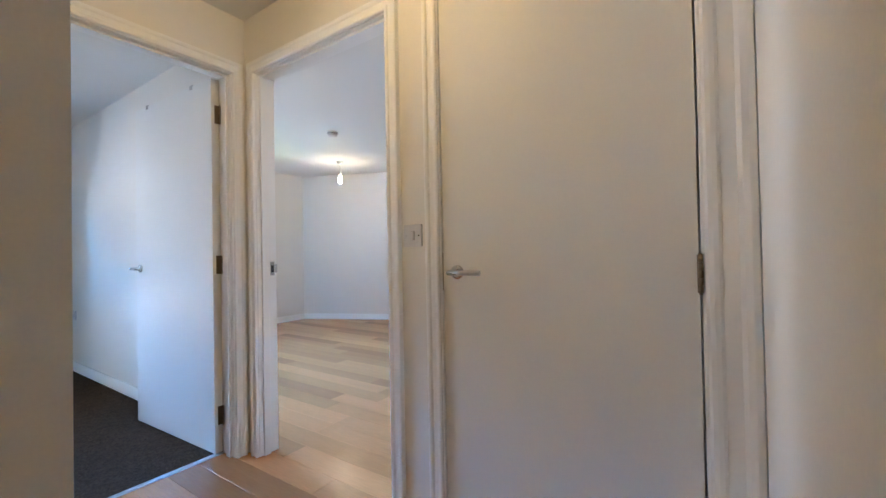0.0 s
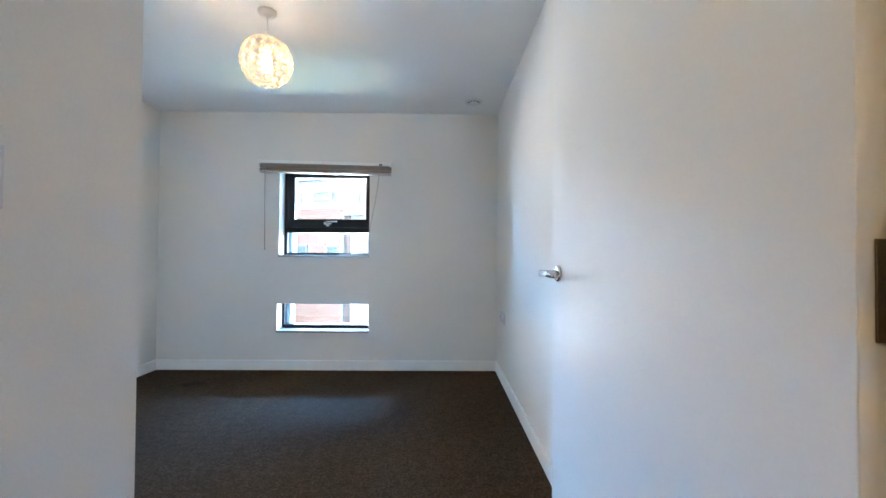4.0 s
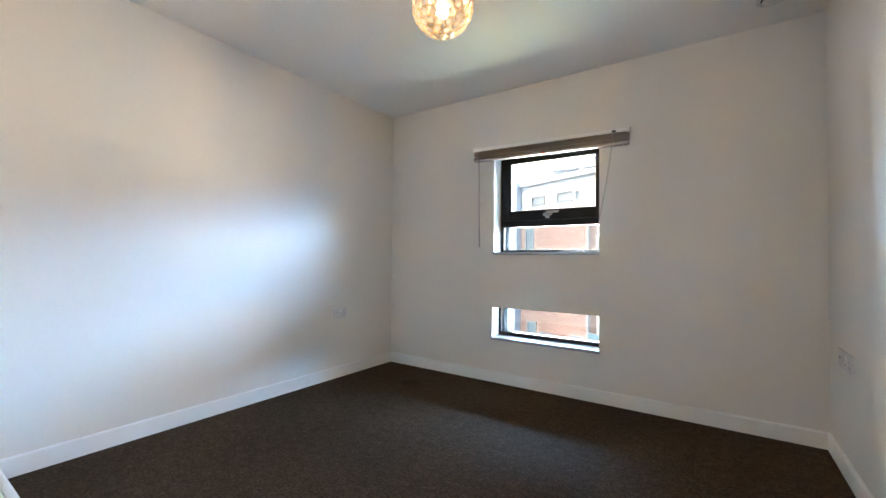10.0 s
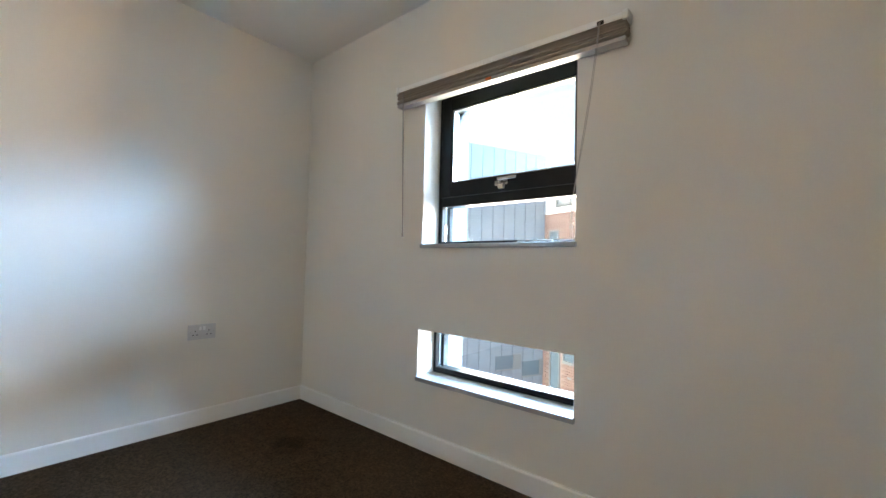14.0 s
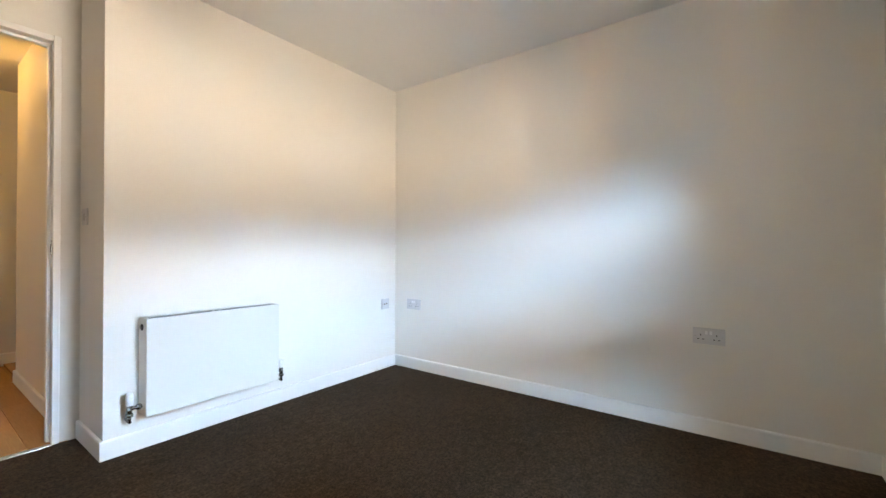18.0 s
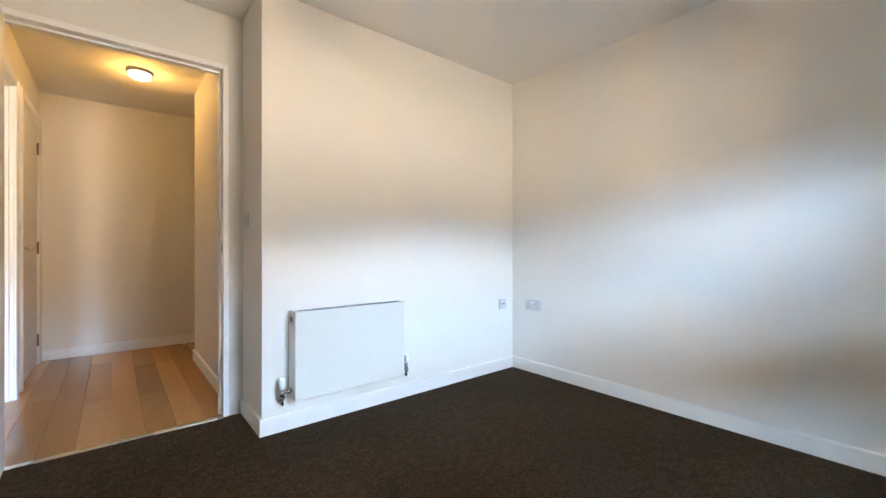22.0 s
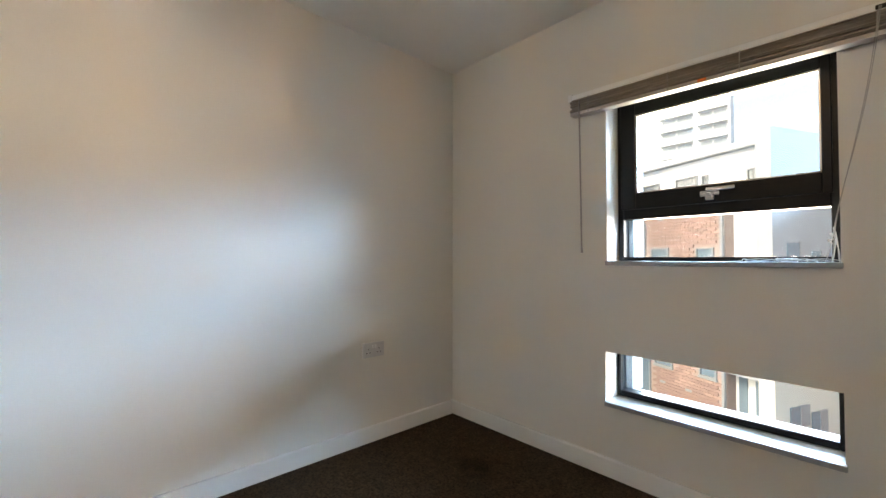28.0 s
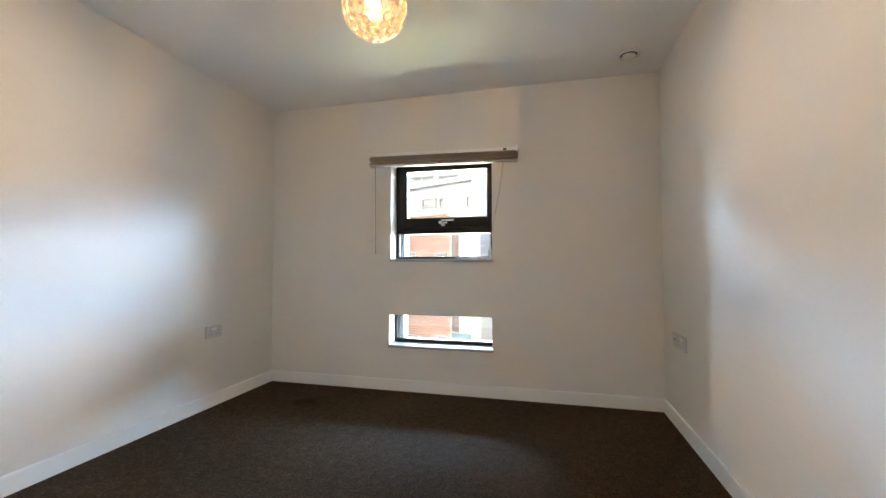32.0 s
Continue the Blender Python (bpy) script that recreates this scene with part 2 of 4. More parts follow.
def tube(bm, a, b, r0, r1=None, seg=16, caps=True):
    a, b = Vector(a), Vector(b)
    d = b - a
    m = Matrix.Translation((a + b) / 2) @ d.to_track_quat("Z", "Y").to_matrix().to_4x4()
    bmesh.ops.create_cone(bm, cap_ends=caps, segments=seg, radius1=r0, radius2=r0 if r1 is None else r1, depth=d.length, matrix=m)
    return bm


def lathe(bm, profile, m=Matrix(), seg=24):
    """Turn a profile of (radius, height) round the z axis of m."""
    rings = []
    for r, z in profile:
        rings.append([bm.verts.new(m @ Vector((r * math.cos(2 * math.pi * i / seg), r * math.sin(2 * math.pi * i / seg), z))) for i in range(seg)])
    for p, q in zip(rings, rings[1:]):
        for i in range(seg):
            bm.faces.new((p[i], p[(i + 1) % seg], q[(i + 1) % seg], q[i]))
    for ring in (rings[0], rings[-1]):
        bm.faces.new(ring)
    return bm


def panel(u0, u1, z0, z1, t0, t1, holes=(), axis="x"):
    """A wall slab along axis from u0 to u1, t0 to t1 thick, with holes (u0, u1, z0, z1) through it."""
    us = sorted({u0, u1, *(h[0] for h in holes), *(h[1] for h in holes)})
    zs = sorted({z0, z1, *(h[2] for h in holes), *(h[3] for h in holes)})
    us = [u for u in us if u0 <= u <= u1]
    zs = [z for z in zs if z0 <= z <= z1]

    def solid(i, j):
        if not (0 <= i < len(us) - 1 and 0 <= j < len(zs) - 1):
            return False
        cu, cz = (us[i] + us[i + 1]) / 2, (zs[j] + zs[j + 1]) / 2
        return not any(h[0] < cu < h[1] and h[2] < cz < h[3] for h in holes)

    bm = bmesh.new()
    cache = {}

    def v(i, j, t):
        key = (i, j, t)
        if key not in cache:
            cache[key] = bm.verts.new((us[i], t, zs[j]) if axis == "x" else (t, us[i], zs[j]))
        return cache[key]

    for i in range(len(us) - 1):
        for j in range(len(zs) - 1):
            if not solid(i, j):
                continue
            for t in (t0, t1):
                bm.faces.new((v(i, j, t), v(i + 1, j, t), v(i + 1, j + 1, t), v(i, j + 1, t)))
            for di, dj, a, b in ((-1, 0, (i, j), (i, j + 1)), (1, 0, (i + 1, j), (i + 1, j + 1)), (0, -1, (i, j), (i + 1, j)), (0, 1, (i, j + 1), (i + 1, j + 1))):
                if not solid(i + di, j + dj):
                    bm.faces.new((v(*a, t0), v(*b, t0), v(*b, t1), v(*a, t1)))
    return bm


def setting(name, bm, mat, label, category="wall"):
    return tagged(part(name, bm, mat), label, category, kind="structure")


# ---------------- structure ----------------
H = 2.38
W = 3.13
YS = -2.94      # radiator wall
XB = 2.005       # outer corner of the radiator wall
YD = -3.345      # bedroom face of the door wall
YH = -3.46      # hall face of the door wall
XH = 3.115       # hall face of the east wall
XL = 3.225       # living-room face of that wall
UP = (1.112, 1.942, 1.036, 1.88)
LOW = (1.10, 1.942, 0.342, 0.607)

setting("wall_north", panel(-0.15, W + 0.1, -0.3, 2.69, 0.0, 0.30, [UP, LOW]), WALL, "white painted window wall of the bedroom")
setting("wall_west", panel(YS - 0.15, 0.0, -0.3, 2.69, -0.15, 0.0, axis="y"), WALL, "white painted bare bedroom wall with sockets")
setting("wall_south", panel(0.0, XB, -0.3, 2.69, YS - 0.12, YS), WALL, "white painted bedroom wall behind the radiator")
setting("wall_recess", panel(YH, YS - 0.12, -0.3, 2.69, XB - 0.12, XB, axis="y"), WALL, "white painted side wall of the door recess")
setting("wall_door", panel(XB, W + 0.095, -0.3, 2.69, YH, YD, [(2.082, 3.067, -0.1, 2.085)]), WALL, "white painted wall around the bedroom door")
setting("wall_east", panel(YD, 0.0, -0.3, 2.69, W, W + 0.1, axis="y"), WALL, "white painted bare bedroom wall")
setting("wall_hall_east", panel(-5.69, YH, -0.3, 2.69, XH, XL, [(-4.527, -3.533, -0.1, 2.085), (-5.598, -4.727, -0.1, 2.085)], axis="y"), WALL, "white painted hall wall with two doors")
setting("wall_hall_west", panel(-4.90, YH, -0.3, 2.69, XB - 0.08, XB + 0.04, axis="y"), WALL, "white painted hall side wall")
setting("wall_hall_inner", panel(0.6, XB - 0.08, -0.3, 2.69, -4.90, -4.80), WALL, "white painted hall wall")
setting("wall_hall_end", panel(-5.69, -4.80, -0.3, 2.69, 0.5, 0.6, axis="y"), WALL, "white painted end wall of the hall")
setting("wall_hall_south", panel(0.5, XL + 0.9, -0.3, 2.69, -5.81, -5.69), WALL, "white painted hall wall")
setting("wall_cupboard_back", panel(-5.69, -4.70, -0.3, 2.69, XL + 0.6, XL + 0.7, axis="y"), WALL, "white painted back of the hall cupboard")
setting("wall_cupboard_side", panel(XL, XL + 0.6, -0.3, 2.69, -4.76, -4.66), WALL, "white painted side of the hall cupboard")
# unseen window inferred from floor glare; place and size set for the room's brightness
LWIN = (3.60, 4.50, 0.60, 1.95)
setting("wall_living_north", panel(W + 0.1, 6.7, -0.3, 2.69, 0.28, 0.58, [LWIN]), WALL, "white painted living-room wall with a window")
setting("wall_living_south", panel(XL + 0.7, 9.6, -0.3, 2.69, -6.6, -6.5), WALL, "white painted living-room wall")
setting("wall_living_west", panel(-6.5, -4.66, -0.3, 2.69, XL + 0.7, XL + 0.8, axis="y"), WALL, "white painted living-room wall")
AX, AY = 6.30, 0.28
SLANT = (0.41, -0.912)


def slanted(u0, u1, z0, z1, t0, t1):
    bm = boxed(u0, u1, t0, t1, z0, z1)
    turn = Matrix.Translation((AX, AY, 0)) @ Matrix.Rotation(math.atan2(SLANT[1], SLANT[0]), 4, "Z")
    bm.transform(turn)
    return bm


setting("wall_living_east", slanted(-0.2, 7.6, -0.3, 2.69, 0.0, 0.12), WALL, "white painted slanting living-room wall")

setting("ceiling_bedroom", boxed(-0.15, W + 0.05, YH, 0.30, H, H + 0.25), CEILING, "white painted plain bedroom ceiling", "ceiling")
setting("ceiling_hall", boxed(0.5, W + 0.05, -5.81, YH, H, H + 0.25), CEILING, "white painted plain hall ceiling", "ceiling")
setting("floor_bedroom", boxed(-0.15, W + 0.05, -3.335, 0.30, -0.25, 0.0), CARPET, "dark brown short-pile carpet wall to wall", "floor")


def slant_x(y):
    """Where the slanting living-room wall's inner face stands at this y."""
    return AX + (AY - y) * SLANT[0] / -SLANT[1]


def living_slab(x0, y0, y1, z0, z1):
    """A floor or ceiling slab of the living room, cut along the slanting wall."""
    bm = bmesh.new()
    rim = [(x0, y0), (slant_x(y0) + 0.10, y0), (slant_x(y1) + 0.10, y1), (x0, y1)]
    lo = [bm.verts.new((x, y, z0)) for x, y in rim]
    hi = [bm.verts.new((x, y, z1)) for x, y in rim]
    bm.faces.new(lo), bm.faces.new(hi)
    for i in range(4):
        bm.faces.new((lo[i], lo[(i + 1) % 4], hi[(i + 1) % 4], hi[i]))
    return bm


setting("ceiling_living", living_slab(W + 0.05, -6.6, 0.58, 2.45, 2.75), CEILING, "white painted living-room ceiling", "ceiling")
setting("floor_hall", boxed(0.5, W + 0.05, -5.81, -3.335, -0.25, -0.02), OAK, "oak strip floor of the hall", "floor")
setting("floor_living", living_slab(W + 0.05, -6.6, 0.58, -0.25, -0.02), OAK, "oak strip floor of the living room", "floor")
def skirting(name, a, b, inward, label="white painted flat skirting board"):
    """A board 90 mm high along the wall from a to b; inward is the side it stands out to."""
    a, b, n = Vector((*a, 0)), Vector((*b, 0)), Vector((*inward, 0))
    d = (b - a).normalized()
    bm = bmesh.new()
    prof = [(0.0, 0.0), (0.015, 0.0), (0.015, 0.083), (0.0115, 0.09), (0.0, 0.09)]
    ends = []
    for p in (a, b):
        ends.append([bm.verts.new(p + n * t + Vector((0, 0, z))) for t, z in prof])
    k = len(prof)
    for i in range(k):
        bm.faces.new((ends[0][i], ends[0][(i + 1) % k], ends[1][(i + 1) % k], ends[1][i]))
    for e in ends:
        bm.faces.new(e)
    return tagged(part(name, bm, TRIM), label, "skirting board", kind="structure")


skirting("baseboard_north", (0.015, 0), (W - 0.015, 0), (0, -1))
skirting("baseboard_west", (0, YS), (0, 0), (1, 0))
skirting("baseboard_south", (0.015, YS), (XB + 0.015, YS), (0, 1))
skirting("baseboard_recess", (XB, YD + 0.002), (XB, YS), (1, 0))
skirting("baseboard_east", (W, YD), (W, 0), (-1, 0))
skirting("baseboard_living_north", (W + 0.1, AY), (AX, AY), (0, -1))
nx, ny = SLANT[1], -SLANT[0]
skirting("baseboard_living_east", (AX, AY), (AX + 7.2 * SLANT[0], AY + 7.2 * SLANT[1]), (nx, ny))
skirting("baseboard_hall_south", (0.6, -5.69), (XH, -5.69), (0, 1))
skirting("baseboard_hall_west", (XB + 0.04, -4.90), (XB + 0.04, YH - 0.02), (1, 0))


# ---------------- doors ----------------
def moulding(name, u0, u1, top, plane, out, axis, parent, w0=0.07, w1=0.07):
    """A moulded architrave round an opening u0..u1, mitred at the head, proud of plane by out's sign. w0, w1: the widths of the two sides."""
    prof = [(0.005, 0.0), (0.005, 0.011), (0.009, 0.0155), (0.015, 0.0165), (0.021, 0.0155), (0.025, 0.0115), (0.044, 0.0125), (0.050, 0.017), (0.058, 0.019),
            (0.066, 0.0175), (0.070, 0.0)]

    def place(u, z, t):
        p = plane + out * t
        return (u, p, z) if axis == "x" else (p, u, z)

    def run(a, b):
        bm = bmesh.new()
        A = [bm.verts.new(place(*q)) for q in a]
        B = [bm.verts.new(place(*q)) for q in b]
        k = len(A)
        for i in range(k):
            bm.faces.new((A[i], A[(i + 1) % k], B[(i + 1) % k], B[i]))
        bm.faces.new(A), bm.faces.new(B)
        return bm

    s0, s1 = w0 / 0.07, w1 / 0.07
    left = run([(u0 - d * s0, 0.0, t) for d, t in prof], [(u0 - d * s0, top + d, t) for d, t in prof])
    right = run([(u1 + d * s1, 0.0, t) for d, t in prof], [(u1 + d * s1, top + d, t) for d, t in prof])
    head = run([(u0 - d * s0, top + d, t) for d, t in prof], [(u1 + d * s1, top + d, t) for d, t in prof])
    for bm in (left, right, head):
        part("architrave", bm, TRIM, parent)


def lining(u0, u1, top, t0, t1, stop0, stop1, axis, parent, thick=0.03):
    """Jambs and head of a doorway, with the stops that the leaf closes against."""
    def put(a, b, z0, z1, p, q, name):
        bm = boxed(a, b, p, q, z0, z1, 0.0015, 1) if axis == "x" else boxed(p, q, a, b, z0, z1, 0.0015, 1)
        part(name, bm, TRIM, parent)
    put(u0 - thick, u0, 0, top + thick, t0, t1, "jamb")
    put(u1, u1 + thick, 0, top + thick, t0, t1, "jamb")
    put(u0, u1, top, top + thick, t0, t1, "head")
    put(u0, u0 + 0.013, 0, top, stop0, stop1, "door_stop")
    put(u1 - 0.013, u1, 0, top, stop0, stop1, "door_stop")
    put(u0 + 0.013, u1 - 0.013, top - 0.013, top, stop0, stop1, "door_stop")


def lever(parent, at, normal, along):
    """A round rose with a straight tubular lever that returns to a mitred neck."""
    at, n, a = Vector(at), Vector(normal), Vector(along)
    turn = n.to_track_quat("Z", "Y").to_matrix().to_4x4()
    hold = new("door_handle")
    hold.parent = parent
    bm = lathe(bmesh.new(), [(0.0255, 0), (0.026, 0.005), (0.0245, 0.0075), (0.012, 0.008)], Matrix.Translation(at) @ turn, 28)
    part("rose", bm, STEEL, hold, "round brushed steel rose", True)
    bm = bmesh.new()
    tube(bm, at + n * 0.006, at + n * 0.052, 0.0095, seg=18)
    part("neck", bm, STEEL, hold, "", True)
    bm = bmesh.new()
    tube(bm, at + n * 0.052 - a * 0.0095, at + n * 0.052 + a * 0.118, 0.0095, seg=18)
    part("lever", bm, STEEL, hold, "straight brushed steel lever", True)


def hinge(parent, at, leaf_dir, jamb_dir, height=0.10, mat=BRASSY):
    """A butt hinge: two leaves and a knuckle of five barrels."""
    at, d, j = Vector(at), Vector(leaf_dir), Vector(jamb_dir)
    hold = new("hinge")
    hold.parent = parent
    for w in (d, j):
        bm = bmesh.new()
        a, b = at, at + w * 0.033
        n = Vector((-w.y, w.x, 0)) * 0.0013
        vs = []
        for z in (-height / 2, height / 2):
            for p in (a - n, b - n, b + n, a + n):
                vs.append(bm.verts.new(p + Vector((0, 0, z))))
        for f in ((0, 1, 2, 3), (4, 5, 6, 7), (0, 1, 5, 4), (1, 2, 6, 5), (2, 3, 7, 6), (3, 0, 4, 7)):
            bm.faces.new([vs[i] for i in f])
        m = Matrix.Translation(Vector((0, 0, 0)))
        for k in (-0.3, 0.0, 0.3):
            side = Vector((-w.y, w.x, 0)).normalized() * 0.0016
            for sgn in (1, -1):
                tube(bm, a + w * 0.020 + side * sgn * 0.5 + Vector((0, 0, k * height)), a + w * 0.020 + side * sgn + Vector((0, 0, k * height)), 0.0042, seg=8)
        part("hinge_leaf", bm, mat, hold)
    bm = bmesh.new()
    for i in range(5):
        z0 = -height / 2 + i * height / 5
        tube(bm, at + Vector((0, 0, z0 + 0.0008)), at + Vector((0, 0, z0 + height / 5 - 0.0008)), 0.0065, seg=12)
    tube(bm, at + Vector((0, 0, -height / 2 - 0.003)), at + Vector((0, 0, height / 2 + 0.003)), 0.0045, seg=10)
    part("knuckle", bm, mat, hold, "", True)


LEAF_W, LEAF_T, LEAF_H = 0.920, 0.044, 2.04
PIVOT = (3.036, YD + 0.004)
OPEN = 87.8

frame_bed = tagged(base("door_frame_1"), "white painted moulded frame of the bedroom doorway", "door frame", kind="structure")
lining(2.112, 3.037, 2.055, YH - 0.001, YD + 0.001, YD - 0.085, YD - 0.048, "x", frame_bed)
moulding("architrave", 2.112, 3.037, 2.055, YH, -1, "x", frame_bed, 0.062, 0.064)
bm = boxed(2.1125, 2.1150, YD - 0.033, YD - 0.008, 0.962, 1.043, 0.0005, 1)
part("strike_plate", bm, STEEL, frame_bed, "brushed steel strike plate")
# black patch on the plate for the shaded hole
part("latch_hole_shade", boxed(2.1148, 2.1156, YD - 0.028, YD - 0.014, 0.980, 1.020), DARK, frame_bed)
# small flat cover strip on the room side, level with the leaf
part("casing", boxed(2.086, 2.1115, YD + 0.001, YD + 0.010, 0, 2.085, 0.002), TRIM, frame_bed)
part("casing", boxed(3.0375, 3.063, YD + 0.001, YD + 0.010, 0, 2.085, 0.002), TRIM, frame_bed)

door_bed = tagged(base("door_1"), "white flush door standing open against the bedroom wall", "door", kind="structure")
door_bed.matrix_world = pose(PIVOT[0], PIVOT[1], 0, 0, 0, -OPEN)
# local axes: closed, the leaf runs along -x from the pivot; y < 0 is the hall side
part("leaf", boxed(-LEAF_W, -0.0015, -LEAF_T, 0.0, 0.010, 0.010 + LEAF_H, 0.0018, 2), DOOR, door_bed)
lever(door_bed, (-LEAF_W + 0.062, -LEAF_T, 1.008), (0, -1, 0), (1, 0, 0))
lever(door_bed, (-LEAF_W + 0.062, 0.0, 1.008), (0, 1, 0), (1, 0, 0))
part("latch_plate", boxed(-LEAF_W - 0.0012, -LEAF_W + 0.001, -0.034, -0.010, 0.915, 1.075, 0.0005, 1), STEEL, door_bed, "brushed steel latch plate")
part("latch_bolt", boxed(-LEAF_W - 0.011, -LEAF_W, -0.028, -0.016, 0.995, 1.015, 0.003), STEEL, door_bed)
for z in (0.21, 1.03, 1.855):
    hinge(door_bed, (0.004, 0.006, z), (-0.10, -1.0, 0), (0.74, -0.67, 0))

rail = tagged(base("coat_rail"), "black over-door rail with five steel hooks", "coat rail")
rail.matrix_world = pose(PIVOT[0], PIVOT[1], 0, 0, 0, -OPEN)
part("bar", boxed(-0.775, -0.175, 0.004, 0.024, 1.965, 2.008, 0.002), BLACKPAINT, rail, "black flat bar")
for x in (-0.745, -0.205):
    bm = boxed(x - 0.013, x + 0.013, 0.0012, 0.004, 1.97, 2.054, 0.0005, 1)
    box(bm, x - 0.013, x + 0.013, -LEAF_T - 0.004, 0.004, 2.0515, 2.054)
    box(bm, x - 0.013, x + 0.013, -LEAF_T - 0.004, -LEAF_T - 0.0012, 2.03, 2.0515)
    part("bracket", bm, STEEL, rail, "thin steel strap over the door")
for i in range(5):
    x = -0.715 + i * 0.122
    bm = bmesh.new()
    tube(bm, (x, 0.014, 1.966), (x, 0.014, 1.945), 0.008, seg=12)
    tube(bm, (x, 0.014, 1.947), (x, 0.042, 1.938), 0.0075, 0.0085, seg=12)
    tube(bm, (x, 0.042, 1.938), (x, 0.046, 1.950), 0.0085, 0.006, seg=12)
    part("hook", bm, STEEL, rail, "", True)

frame_liv = tagged(base("door_frame_2"), "white painted moulded frame of the living-room doorway", "door frame", kind="structure")
lining(-4.497, -3.563, 2.055, XH - 0.001, XL + 0.001, XH + 0.02, XH + 0.058, "y", frame_liv)
moulding("architrave", -4.497, -3.563, 2.055, XH, -1, "y", frame_liv, 0.07, 0.060)
part("strike_plate", boxed(XL - 0.036, XL - 0.012, -3.5660, -3.5632, 0.965, 1.040, 0.0005, 1), STEEL, frame_liv, "brushed steel strike plate")
part("strike_lip", boxed(XL - 0.014, XL + 0.004, -3.5668, -3.5632, 0.980, 1.025, 0.001, 1), STEEL, frame_liv)
# black patch again in place of a shaded hole
part("latch_hole_shade", boxed(XL - 0.031, XL - 0.017, -3.5672, -3.5655, 0.982, 1.020), DARK, frame_liv)

frame_cup = tagged(base("door_frame_3"), "white painted moulded frame of the hall cupboard", "door frame", kind="structure")
lining(-5.568, -4.757, 2.055, XH - 0.001, XL + 0.001, XH + 0.048, XH + 0.075, "y", frame_cup)
moulding("architrave", -5.568, -4.757, 2.055, XH, -1, "y", frame_cup, 0.126, 0.066)
door_cup = tagged(base("door_3"), "closed cream-lit white flush cupboard door", "door", kind="structure")
part("leaf", boxed(XH + 0.003, XH + 0.046, -5.563, -4.761, 0.012, 2.05, 0.0018, 2), DOOR, door_cup)
lever(door_cup, (XH + 0.003, -4.823, 0.998), (-1, 0, 0), (0, -1, 0))
part("latch_plate", boxed(XH + 0.004, XH + 0.03, -4.7612, -4.7585, 0.93, 1.07), BRASSY, door_cup)
for z in (0.21, 1.0, 1.85):
    hinge(door_cup, (XH - 0.004, -5.5655, z), (0.75, 0.66, 0), (0.75, -0.66, 0))

strip = tagged(base("threshold_strip"), "thin silver metal strip between carpet and oak floor", "threshold", kind="structure")
bm = bmesh.new()
box(bm, 2.113, 3.036, -3.352, -3.318, -0.002, 0.004, 0.0018, 2)
part("cover", bm, STEEL, strip)


# ---------------- windows ----------------
def ring(bm, x0, x1, z0, z1, y0, y1, l, r, b, t, bevel=0.003):
    box(bm, x0, x0 + l, y0, y1, z0, z1, bevel, 1)
    box(bm, x1 - r, x1, y0, y1, z0, z1, bevel, 1)
    box(bm, x0 + l, x1 - r, y0, y1, z0, z0 + b, bevel, 1)
    box(bm, x0 + l, x1 - r, y0, y1, z1 - t, z1, bevel, 1)
    return bm


def pane(x0, x1, z0, z1, y, parent):
    ob = part("pane", boxed(x0, x1, y, y + 0.006, z0, z1), PANE, parent, "window glass with a faint blue tint")
    ob.visible_shadow = False
    return ob


FY = 0.125
win = tagged(base("window_1"), "black aluminium window with a closed top-hung sash", "window", kind="structure")
part("window_frame", ring(bmesh.new(), UP[0] + 0.001, UP[1] - 0.001, UP[2] + 0.022, UP[3] - 0.001, FY, FY + 0.07, 0.028, 0.028, 0.020, 0.030), BLACK, win)
part("transom", boxed(UP[0] + 0.029, UP[1] - 0.029, FY - 0.001, FY + 0.069, 1.268, 1.330, 0.003, 1), BLACK, win)
sash = part("sash", ring(bmesh.new(), UP[0] + 0.022, UP[1] - 0.022, 1.318, UP[3] - 0.022, FY - 0.012, FY + 0.04, 0.070, 0.030, 0.080, 0.062), BLACK, win, "black opening sash frame")
part("bead", ring(bmesh.new(), UP[0] + 0.090, UP[1] - 0.050, 1.396, UP[3] - 0.082, FY - 0.004, FY + 0.03, 0.012, 0.008, 0.008, 0.010, 0.001), STEEL, sash, "thin pale glazing bead")
pane(UP[0] + 0.092, UP[1] - 0.052, 1.397, UP[3] - 0.086, FY + 0.012, win)
pane(UP[0] + 0.03, UP[1] - 0.03, UP[2] + 0.043, 1.267, FY + 0.03, win)
# cockspur fastener on the sash
fast = new("fastener")
fast.parent = win
bm = boxed(1.49, 1.565, FY - 0.022, FY - 0.012, 1.348, 1.372, 0.004, 2)
part("back_plate", bm, STEEL, fast)
bm = bmesh.new()
tube(bm, (1.527, FY - 0.012, 1.360), (1.527, FY - 0.045, 1.360), 0.010, seg=16)
part("spindle", bm, STEEL, fast, "", True)
bm = boxed(1.519, 1.625, FY - 0.052, FY - 0.040, 1.366, 1.382, 0.005, 3)
part("lever", bm, STEEL, fast, "small grey metal lever")
part("keep", boxed(1.512, 1.543, FY - 0.03, FY - 0.012, 1.330, 1.352, 0.004, 2), STEEL, fast)
sill = tagged(part("window_sill_1", boxed(UP[0] - 0.004, UP[1] + 0.006, -0.018, FY, UP[2], UP[2] + 0.022, 0.004, 2), SILL), "white painted board sill under the window", "window sill", kind="structure")
lowwin = tagged(base("window_2"), "low black-framed fixed strip window", "window", kind="structure")
part("window_frame", ring(bmesh.new(), LOW[0] + 0.001, LOW[1] - 0.001, LOW[2] + 0.022, LOW[3] - 0.001, FY, FY + 0.07, 0.018, 0.018, 0.030, 0.016), BLACK, lowwin)
